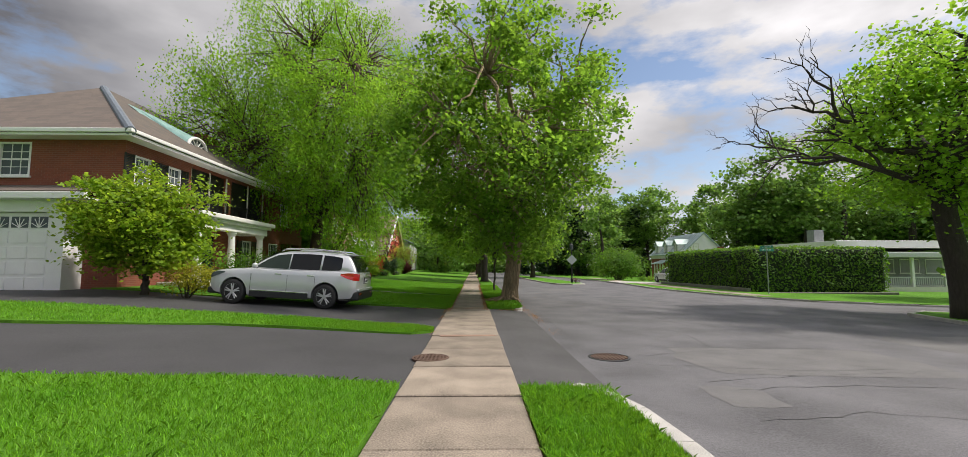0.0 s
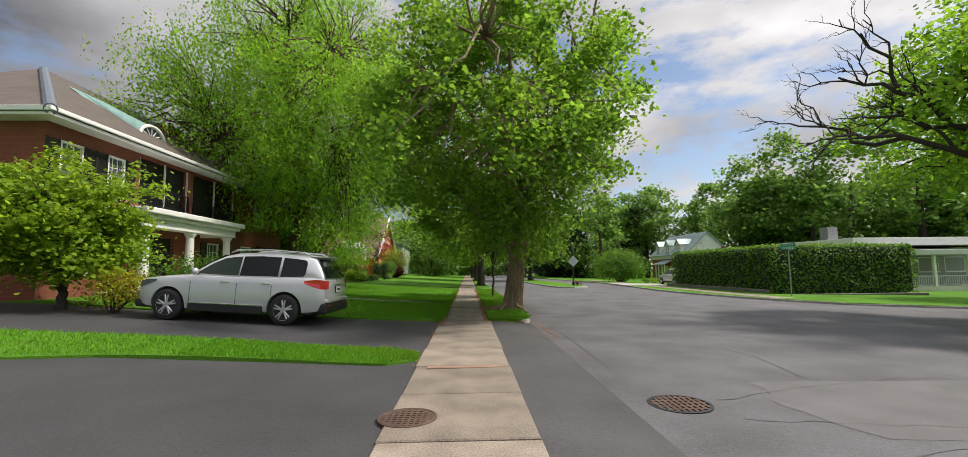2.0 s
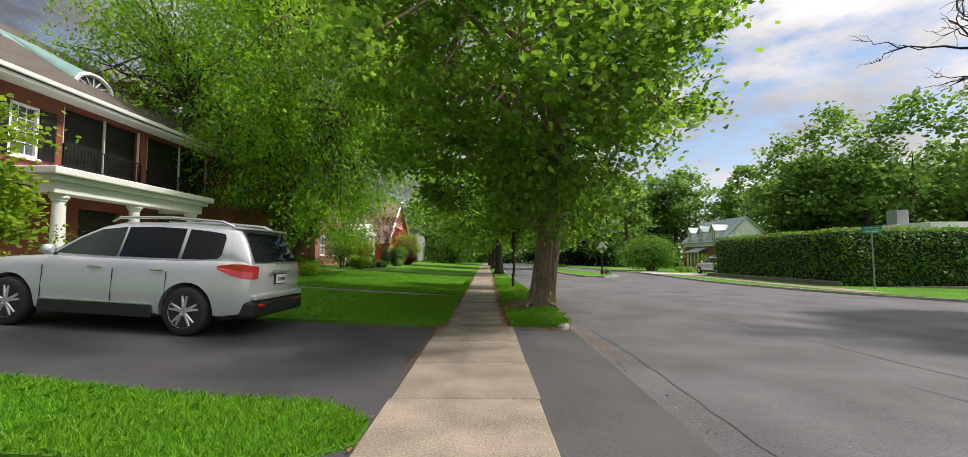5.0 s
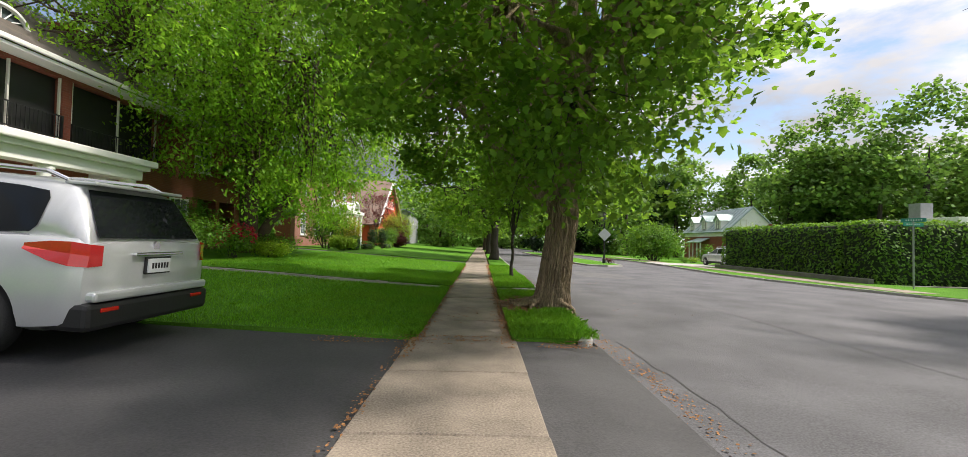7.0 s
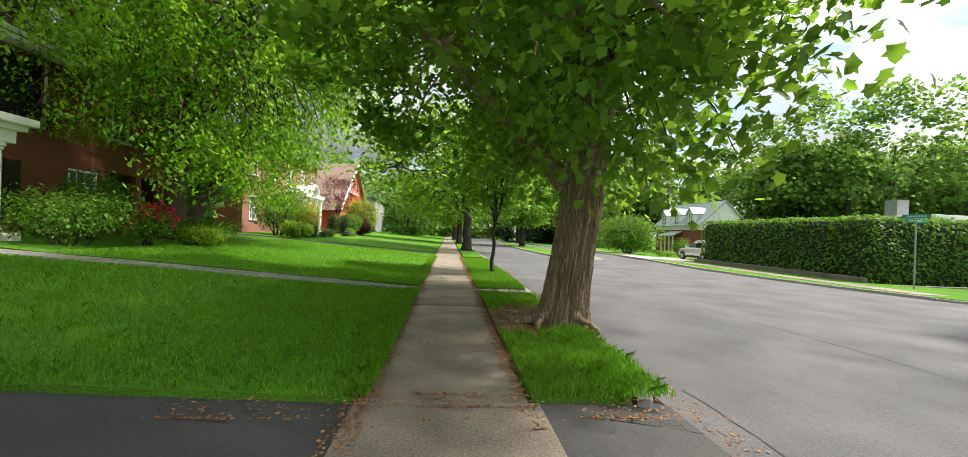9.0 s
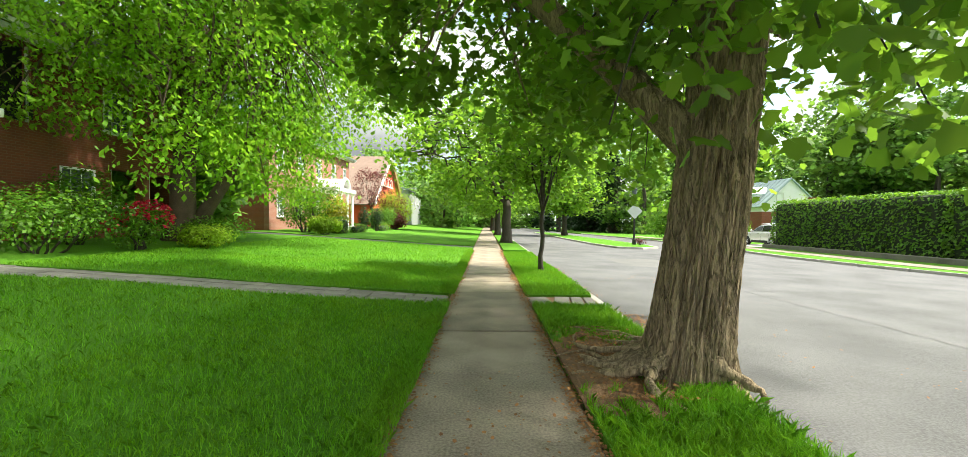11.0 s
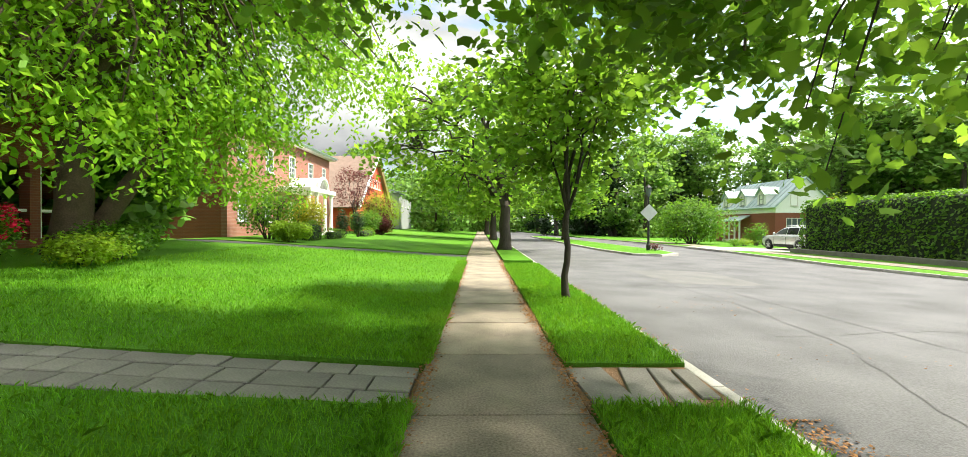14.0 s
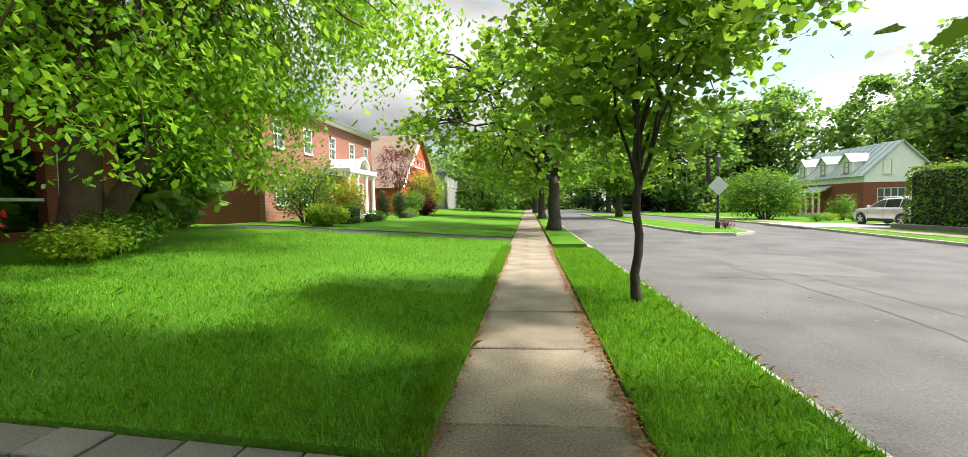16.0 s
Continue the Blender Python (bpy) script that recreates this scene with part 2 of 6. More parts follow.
CREAM = material("cream_stone", (0.62, 0.60, 0.54), 0.8, vary=0.12)
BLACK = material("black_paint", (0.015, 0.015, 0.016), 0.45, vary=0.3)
REDWOOD = material("red_boards", (0.66, 0.09, 0.045), 0.7, vary=0.15, stretch=(1, 1, 6))
BROWN_ROOF = material("brown_shingles", (0.22, 0.15, 0.12), 0.9, vary=0.25, scale=2, fine=25)
GREEN_ROOF = material("green_metal_roof", (0.34, 0.43, 0.42), 0.45, metal=0.3, vary=0.12)
GREY_WALL = material("grey_boards", (0.27, 0.28, 0.29), 0.8, vary=0.15)
PANE = glass_material("window_glass", (0.10, 0.12, 0.13), 0.03, 0.0)
CAR_PAINT = material("silver_paint", (0.68, 0.69, 0.705), 0.3, metal=0.45, vary=0.03, bump=0.0, coat=0.8)
CAR_GLASS = glass_material("tinted_glass", (0.012, 0.014, 0.016), 0.03, 0.0)
CAR_GLASS_CLEAR = glass_material("side_glass", (0.035, 0.05, 0.042), 0.03, 0.0)
CAR_PLASTIC = material("black_plastic", (0.018, 0.018, 0.019), 0.5, vary=0.2, bump=0.1)
RUBBER = material("tyre_rubber", (0.02, 0.02, 0.02), 0.8, vary=0.2)
ALLOY = material("wheel_alloy", (0.62, 0.62, 0.63), 0.3, metal=0.8, vary=0.05, bump=0)
CHROME = material("chrome", (0.75, 0.75, 0.76), 0.12, metal=1.0, vary=0.02, bump=0)
RED_LENS = material("red_lens", (0.55, 0.015, 0.012), 0.15, vary=0.1, bump=0, coat=1.0)
PLATE = material("number_plate", (0.75, 0.76, 0.78), 0.4, vary=0.03, bump=0)
IRON = material("rusty_iron", (0.11, 0.068, 0.05), 0.8, metal=0.3, vary=0.4, scale=6, fine=80)
STEEL = material("galvanised_steel", (0.33, 0.36, 0.35), 0.5, metal=0.6, vary=0.15)
SIGN_GREEN = material("green_sign", (0.02, 0.24, 0.19), 0.4, vary=0.08)
SIGN_WHITE = material("sign_lettering", (0.75, 0.8, 0.78), 0.5, vary=0.05)
SIGN_BACK = material("sign_back", (0.50, 0.51, 0.52), 0.5, metal=0.4, vary=0.1)


# ---- builders ----
def mesh_of(name, verts, faces, mat, parent=None, smooth=False, mats=None, indices=None):
    me = bpy.data.meshes.new(name)
    me.from_pydata(verts, [], faces)
    for mm in (mats or [mat]):
        me.materials.append(mm)
    if indices is not None:
        me.polygons.foreach_set("material_index", indices)
    if smooth:
        me.polygons.foreach_set("use_smooth", [True] * len(me.polygons))
    me.update()
    ob = new(name, me)
    if parent:
        ob.parent = parent
    return ob


def part(name, bm, mat, parent=None, label="", smooth=False):
    me = bpy.data.meshes.new(name)
    bm.to_mesh(me)
    bm.free()
    me.materials.append(mat)
    if smooth:
        me.polygons.foreach_set("use_smooth", [True] * len(me.polygons))
    ob = new(name, me)
    if parent:
        ob.parent = parent
    if label:
        ob["label"] = label
    return ob


def empty(name, x, y, z, turn=0, label="", category="", group=""):
    ob = new(name)
    ob.matrix_world = pose(x, y, z, 0, 0, turn)
    return tagged(ob, label, category, group)


def add_box(bm, x0, x1, y0, y1, z0, z1, bevel=0.0):
    vs = [bm.verts.new((x, y, z)) for z in (z0, z1) for y in (y0, y1) for x in (x0, x1)]
    fs = [bm.faces.new([vs[i] for i in q]) for q in ((0, 2, 3, 1), (4, 5, 7, 6), (0, 1, 5, 4), (2, 6, 7, 3), (0, 4, 6, 2), (1, 3, 7, 5))]
    if bevel:
        bmesh.ops.bevel(bm, geom=list({e for f in fs for e in f.edges}), offset=bevel, segments=2, affect="EDGES", profile=0.5)
    return bm


def box(x0, x1, y0, y1, z0, z1, bevel=0.0):
    return add_box(bmesh.new(), x0, x1, y0, y1, z0, z1, bevel)


def add_tube(bm, pts, radii, sides=8):
    """A tapered round tube along points, closed at the ends."""
    pts = [Vector(p) for p in pts]
    rings = []
    for i, p in enumerate(pts):
        d = (pts[min(i + 1, len(pts) - 1)] - pts[max(i - 1, 0)]).normalized()
        a = d.cross(Vector((0.31, 0.95, 0.07)) if abs(d.y) < 0.9 else Vector((1, 0, 0.1))).normalized()
        b = d.cross(a)
        rings.append([bm.verts.new(p + radii[i] * (math.cos(k * 2 * math.pi / sides) * a + math.sin(k * 2 * math.pi / sides) * b)) for k in range(sides)])
    for r, s in zip(rings, rings[1:]):
        for k in range(sides):
            bm.faces.new((r[k], r[(k + 1) % sides], s[(k + 1) % sides], s[k]))
    bm.faces.new(rings[0][::-1])
    bm.faces.new(rings[-1])
    return bm


def tube(pts, radii, sides=8):
    return add_tube(bmesh.new(), pts, radii, sides)


def lathe(profile, sides=24, axis="z"):
    """Turned shape from (radius, height) pairs."""
    bm = bmesh.new()
    rings = []
    for r, h in profile:
        ring = []
        for k in range(sides):
            c, s = math.cos(k * 2 * math.pi / sides) * r, math.sin(k * 2 * math.pi / sides) * r
            ring.append(bm.verts.new((c, s, h) if axis == "z" else (c, h, s)))
        rings.append(ring)
    for a, b in zip(rings, rings[1:]):
        for k in range(sides):
            bm.faces.new((a[k], a[(k + 1) % sides], b[(k + 1) % sides], b[k]))
    bm.faces.new(rings[0][::-1])
    bm.faces.new(rings[-1])
    bmesh.ops.recalc_face_normals(bm, faces=bm.faces)
    return bm


def lerp_list(table, x):
    xs, ys = zip(*table)
    return float(np.interp(x, xs, ys))


def west_rise(x):
    return 0.06 * min(max(-x - 0.9, 0), 11.6)


def road_level(x):
    return -0.13 - 0.02 * min(max(x - 1.8, 0), 40)


def sheet(name, fn, nu, nv, zf, mat, skirt=0.15, kind="structure", label="", category=""):
    """A sheet of ground over the patch fn(u, v) -> (x, y), with turned-down edges."""
    vs, fs = [], []
    for j in range(nv + 1):
        for i in range(nu + 1):
            x, y = fn(i / nu, j / nv)
            vs.append((x, y, zf(x, y)))
    for j in range(nv):
        for i in range(nu):
            a = j * (nu + 1) + i
            fs.append((a, a + 1, a + nu + 2, a + nu + 1))
    rim = [i for i in range(nu + 1)] + [j * (nu + 1) + nu for j in range(1, nv + 1)] + [nv * (nu + 1) + i for i in range(nu - 1, -1, -1)] + [j * (nu + 1) for j in range(nv - 1, 0, -1)]
    low = len(vs)
    vs += [(vs[k][0], vs[k][1], vs[k][2] - skirt) for k in rim]
    for k in range(len(rim)):
        k2 = (k + 1) % len(rim)
        fs.append((rim[k], low + k, low + k2, rim[k2]))
    ob = mesh_of(name, vs, fs, mat)
    bm = bmesh.new()
    bm.from_mesh(ob.data)
    bmesh.ops.recalc_face_normals(bm, faces=bm.faces)
    bm.to_mesh(ob.data)
    bm.free()
    return tagged(ob, label, category, "", kind)


def between(low, high, x0, x1):
    """Patch from x0 to x1 between two edges given as (x, y) tables."""
    low, high = sorted(low), sorted(high)
    return lambda u, v: ((x0 + u * (x1 - x0)), (1 - v) * lerp_list(low, x0 + u * (x1 - x0)) + v * lerp_list(high, x0 + u * (x1 - x0)))


# ---- ground, road, pavement ----
def ground_z(x, y):
    if 0.4 < x < 1.7:
        return -0.26
    if x < 1.7:
        return west_rise(x) - 0.09 + 0.03 * max(-x - 14, 0) ** 0.7
    return road_level(x) - 0.12


def spread(lo, hi, near_lo, near_hi, step):
    far_a = -np.geomspace(1, near_lo - lo + 1, 14)[::-1] + 1 + near_lo
    far_b = np.geomspace(1, hi - near_hi + 1, 14) - 1 + near_hi
    return sorted(set(np.round(np.concatenate([far_a, np.arange(near_lo, near_hi, step), far_b]), 3).tolist()))


gx, gy = spread(-900, 900, -30, 1.7, 1.2) + [1.701], spread(-900, 900, -10, 100, 10)
gx = sorted(set([x for x in gx if x < 1.7] + [1.695, 1.72] + spread(-2, 900, 3, 60, 4.0)))
gx = [x for i, x in enumerate(gx) if x <= 1.72 or x > 2.5]
gv = [(x, y, ground_z(x, y)) for y in gy for x in gx]
gf = [(j * len(gx) + i, j * len(gx) + i + 1, (j + 1) * len(gx) + i + 1, (j + 1) * len(gx) + i) for j in range(len(gy) - 1) for i in range(len(gx) - 1)]
tagged(mesh_of("ground", gv, gf, TURF), "grassy earth that reaches the horizon", "ground", "", "structure")

flat_z = lambda x, y: west_rise(x)
lawn_z = lambda x, y: west_rise(x) + (0.045 if x < 1.0 else 0.035) + 0.012 * math.sin(x * 1.3 + y * 0.7)
sheet("road", lambda u, v: (1.78 + u * 62, -60 + v * 260), 24, 40, lambda x, y: road_level(x), ROAD, 0.1, label="worn grey asphalt road with patches and cracks", category="road")
sheet("driveway", lambda u, v: (-30 + u * 29.1, 4.6 + v * 13.0), 24, 10, lambda x, y: west_rise(x) - 0.004, ASPHALT, 0.1, label="dark asphalt double driveway", category="driveway")
sheet("driveway_apron", between([(0.55, 5.4), (1.8, 5.4)], [(0.55, 16.3), (1.8, 16.3)], 0.55, 1.80), 4, 10, lambda x, y: -0.004 - 0.126 * max(0, (x - 0.7) / 1.1) ** 1.4, APRON, 0.15, label="dark asphalt apron sloping down to the road", category="driveway")
sheet("garden_drive", lambda u, v: (-14 + u * 13.1, 37.0 + v * 2.6), 12, 3, lambda x, y: west_rise(x) + 0.01, ASPHALT, 0.1, label="narrow asphalt drive between two lawns", category="driveway")

EDGE_A = [(-30, 4.9), (-12, 5.0), (-5.3, 5.3), (-2.8, 5.75), (-0.92, 5.75)]
STRIP_LOW = [(-22, 8.0), (-8.4, 8.6), (-5.5, 9.7), (-3, 9.85), (-1.4, 9.9), (-0.93, 10.35)]
STRIP_HIGH = [(-22, 11.2), (-11.4, 11.2), (-6.8, 11.5), (-3, 11.15), (-1.4, 11.15), (-0.93, 10.75)]
EDGE_B = [(-13.5, 16.3), (-10.5, 15.9), (-9.3, 15.65), (-4, 15.65), (-0.92, 15.95)]
flat_edge = lambda y: [(-40, y), (3, y)]
LAWNS = [
    ("lawn", between(flat_edge(-12), EDGE_A, -30, -0.92), 40, 20),
    ("lawn", between(STRIP_LOW, STRIP_HIGH, -22, -0.93), 50, 4),
    ("lawn", between(EDGE_B, flat_edge(22.12), -13.5, -0.88), 30, 12),
    ("lawn", between(flat_edge(23.12), flat_edge(37.4), -14, -0.87), 30, 24),
    ("lawn", between(flat_edge(39.2), flat_edge(59.5), -14, -0.92), 24, 20),
    ("lawn", between(flat_edge(61), flat_edge(150), -24, -0.92), 20, 20),
]
VERGES = [
    ("verge", between(flat_edge(-12), [(0.57, 5.72), (1.2, 5.7), (1.45, 5.55), (1.68, 4.6)], 0.57, 1.68), 10, 30),
    ("verge", between([(0.57, 16.0), (1.3, 16.1), (1.68, 16.5)], flat_edge(22.15), 0.50, 1.68), 8, 24),
    ("verge", between(flat_edge(23.2), flat_edge(34.2), 0.49, 1.68), 8, 30),
    ("verge", between(flat_edge(35.8), flat_edge(150), 0.57, 1.68), 5, 40),
]
for nm, fn, a, b in LAWNS:
    sheet(nm, fn, a, b, lawn_z, TURF, 0.14, label="mown green lawn rising gently to the house", category="lawn")
for nm, fn, a, b in VERGES:
    sheet(nm, fn, a, b, lawn_z, TURF, 0.14, label="grass verge between pavement and kerb", category="grass verge")

NE_EDGE = [(60, 8.5), (30, 20.2), (21, 23.4), (18.6, 24.7), (17.2, 27.2), (16.2, 30.2), (15.4, 34), (15.1, 38), (15.6, 44), (16.4, 52), (16, 62), (13.5, 80), (11, 110), (9, 150)]
NE_FAR = [(63, 9), (70, 20), (75, 30), (75, 33), (75, 36), (75, 40), (75, 44), (75, 50), (75, 56), (75, 62), (75, 70), (75, 84), (75, 112), (75, 150)]
SE_EDGE = [(16, -40), (16, 0), (16.0, 11), (16.1, 14.6), (16.9, 17.3), (18.5, 18.3), (21, 17.3), (30, 13.6), (60, 2)]
SE_FAR = [(75, -40), (75, -38), (75, -34), (75, -30), (75, -26), (75, -20), (75, -14), (70, -6), (63, 1)]
ISLE_L = [(9.3, 42.6), (8.0, 43.1), (7.4, 47), (7.1, 55), (6.6, 80)]
ISLE_R = [(9.4, 42.62), (10.8, 44.0), (11.2, 47), (10.6, 57), (8.8, 80)]


def along(line, v):
    k = min(int(v * (len(line) - 1)), len(line) - 2)
    f = v * (len(line) - 1) - k
    return (line[k][0] + f * (line[k + 1][0] - line[k][0]), line[k][1] + f * (line[k + 1][1] - line[k][1]))


def strip_between(left, right):
    def fn(u, v):
        a, b = along(left, v), along(right, v)
        return (a[0] + u * (b[0] - a[0]), a[1] + u * (b[1] - a[1]))
    return fn


east_z = lambda x, y: road_level(x) + 0.12
sheet("lawn_northeast", strip_between(NE_EDGE, NE_FAR), 20, 52, east_z, TURF, 0.2, label="grass and gardens across the road", category="lawn")
sheet("lawn_southeast", strip_between(SE_EDGE, SE_FAR), 14, 32, east_z, TURF, 0.2, label="grass corner under a large tree", category="lawn")
sheet("traffic_island", strip_between(ISLE_L, ISLE_R), 6, 30, east_z, TURF, 0.2, label="long grass island with a kerb in the road", category="island")


def kerb_run(name, line, zf, step=1.5, width=0.13, lean=0.0):
    """Kerb stones laid end to end along a line."""
    dense = []
    for a, b in zip(line, line[1:]):
        n = max(1, round(math.dist(a, b) / step))
        dense += [(a[0] + (b[0] - a[0]) * i / n, a[1] + (b[1] - a[1]) * i / n) for i in range(n)]
    dense.append(line[-1])
    root = empty(name, 0, 0, 0, 0, "pale concrete kerb stones along the road", "kerb")
    root["kind"] = "structure"
    made = {}
    for a, b in zip(dense, dense[1:]):
        ln = round(math.dist(a, b), 1)
        if ln not in made:
            bm = box(-0.005, math.dist(a, b) - 0.012, -width / 2, width / 2, -0.3, 0, 0.018)
            me = bpy.data.meshes.new("kerb_stone")
            bm.to_mesh(me)
            bm.free()
            me.materials.append(KERB)
            made[ln] = me
        ob = new("kerb_stone", made[ln])
        ob.parent = root
        ob.matrix_world = pose(a[0], a[1], zf(a[0], a[1]), 0, 0, math.degrees(math.atan2(b[1] - a[1], b[0] - a[0])))


kerb_run("kerb_west", [(1.79, -12), (1.79, 3.9), (1.73, 4.8), (1.55, 5.45), (1.27, 5.8)], lambda x, y: 0.03, width=0.18)
kerb_run("kerb_west_far", [(1.5, 16.12), (1.73, 16.7), (1.74, 60)], lambda x, y: -0.005)
kerb_run("kerb_northeast", NE_EDGE[1:12], east_z, 2.0)
kerb_run("kerb_southeast", SE_EDGE[1:8], east_z, 2.0)
kerb_run("kerb_island", ISLE_L[::-1] + ISLE_R[1:], east_z, 2.0)


# ---- plants ----
MAPLE_SHAPE = [(0, -0.42), (0.40, -0.46), (0.36, -0.14), (0.60, 0.10), (0.32, 0.16), (0.26, 0.34), (0, 0.60), (-0.26, 0.34), (-0.32, 0.16), (-0.60, 0.10), (-0.36, -0.14), (-0.40, -0.46)]
MAPLE_FAR = [(0, -0.42), (0.42, -0.36), (0.56, 0.12), (0.22, 0.22), (0, 0.58), (-0.24, 0.2), (-0.56, 0.12), (-0.42, -0.36)]
OVAL_SHAPE = [(0, -0.5), (0.3, 0.0), (0, 0.5), (-0.3, 0.0)]
ROUGH_SHAPE = [(0, -0.5), (0.42, -0.12), (0.18, 0.46), (-0.34, 0.34), (-0.44, -0.16)]


def leaf_mesh(name, places, sizes, mat, parent, shape, rng, upward=0.55, droop=0.0, outward=None):
    """Many single leaves in one mesh."""
    n = len(places)
    normal = rng.normal(size=(n, 3))
    normal[:, 2] = np.abs(normal[:, 2]) + upward
    if outward is not None:
        normal += outward
    normal /= np.linalg.norm(normal, axis=1)[:, None]
    side = np.cross(normal, rng.normal(size=(n, 3)))
    side /= np.linalg.norm(side, axis=1)[:, None] + 1e-9
    tip = np.cross(normal, side)
    if droop:
        tip[:, 2] -= droop
        tip /= np.linalg.norm(tip, axis=1)[:, None] + 1e-9
    sh = np.array(shape)
    bend = 0.25 * (np.abs(sh[:, 0]) - 0.2) + 0.18 * sh[:, 1] ** 2
    pts = places[:, None, :] + sizes[:, None, None] * (sh[None, :, 0, None] * side[:, None, :] + sh[None, :, 1, None] * tip[:, None, :] - bend[None, :, None] * normal[:, None, :])
    k = len(shape)
    me = bpy.data.meshes.new(name)
    me.vertices.add(n * k)
    me.vertices.foreach_set("co", pts.reshape(-1).astype(np.float32))
    me.loops.add(n * k)
    me.loops.foreach_set("vertex_index", np.arange(n * k, dtype=np.int32))
    me.polygons.add(n)
    me.polygons.foreach_set("loop_start", np.arange(0, n * k, k, dtype=np.int32))
    me.materials.append(mat)
    me.update(calc_edges=True)
    me.validate()
    ob = new(name, me)
    if parent:
        ob.parent = parent
    return ob


def bent(a, b, rng, n=6, sag=0.0, wobble=0.08):
    a, b = Vector(a), Vector(b)
    d = (b - a).length
    out = []
    for i in range(n + 1):
        f = i / n
        p = a.lerp(b, f)
        w = math.sin(f * math.pi) * d
        p += Vector(rng.normal(size=3)) * wobble * w * 0.5
        p.z += sag * w
        out.append(p)
    return out


def ridged_trunk(height, r0, r1, lean, rng, flare=0.55, around=300, up=300, ridges=0.13, bend=0.0):
    """A trunk with furrowed bark and a root flare, base at the origin."""
    vs, fs = [], []
    roots = [(rng.uniform(0, 6.28), rng.uniform(0.6, 1.0)) for _ in range(6)]
    for j in range(up + 1):
        f = (j / up) ** 1.25
        z = height * f
        for i in range(around):
            a = 2 * math.pi * i / around
            r = r0 + (r1 - r0) * f
            grow = sum(w * max(0, math.cos(a - ra)) ** 6 for ra, w in roots)
            r *= 1 + flare * math.exp(-z / 0.22) * (0.35 + 0.65 * grow) + 0.08 * math.exp(-z / 0.9) * grow
            q = Vector((math.cos(a) * 5.2, math.sin(a) * 5.2, z * 1.5))
            k = 1 - abs(noise.noise(q + Vector((0, 0, 2.3 * noise.noise(q * 0.35))))) * 2
            k2 = noise.noise(q * 3.1)
            q2 = Vector((math.cos(a) * 11, math.sin(a) * 11, z * 2.2 + noise.noise(q) * 1.5))
            r += r0 * ridges * (0.55 * k + 0.2 * k2 + 0.55 * (1 - abs(noise.noise(q2)) * 3.2)) + 0.09 * r * noise.noise(Vector((math.cos(a), math.sin(a), z * 0.7)))
            vs.append((lean[0] * f * height + bend * math.sin(f * 3.1) + r * math.cos(a), lean[1] * f * height + r * math.sin(a), z - 0.12 * (1 - f)))
    for j in range(up):
        for i in range(around):
            fs.append((j * around + i, j * around + (i + 1) % around, (j + 1) * around + (i + 1) % around, (j + 1) * around + i))
    return vs, fs


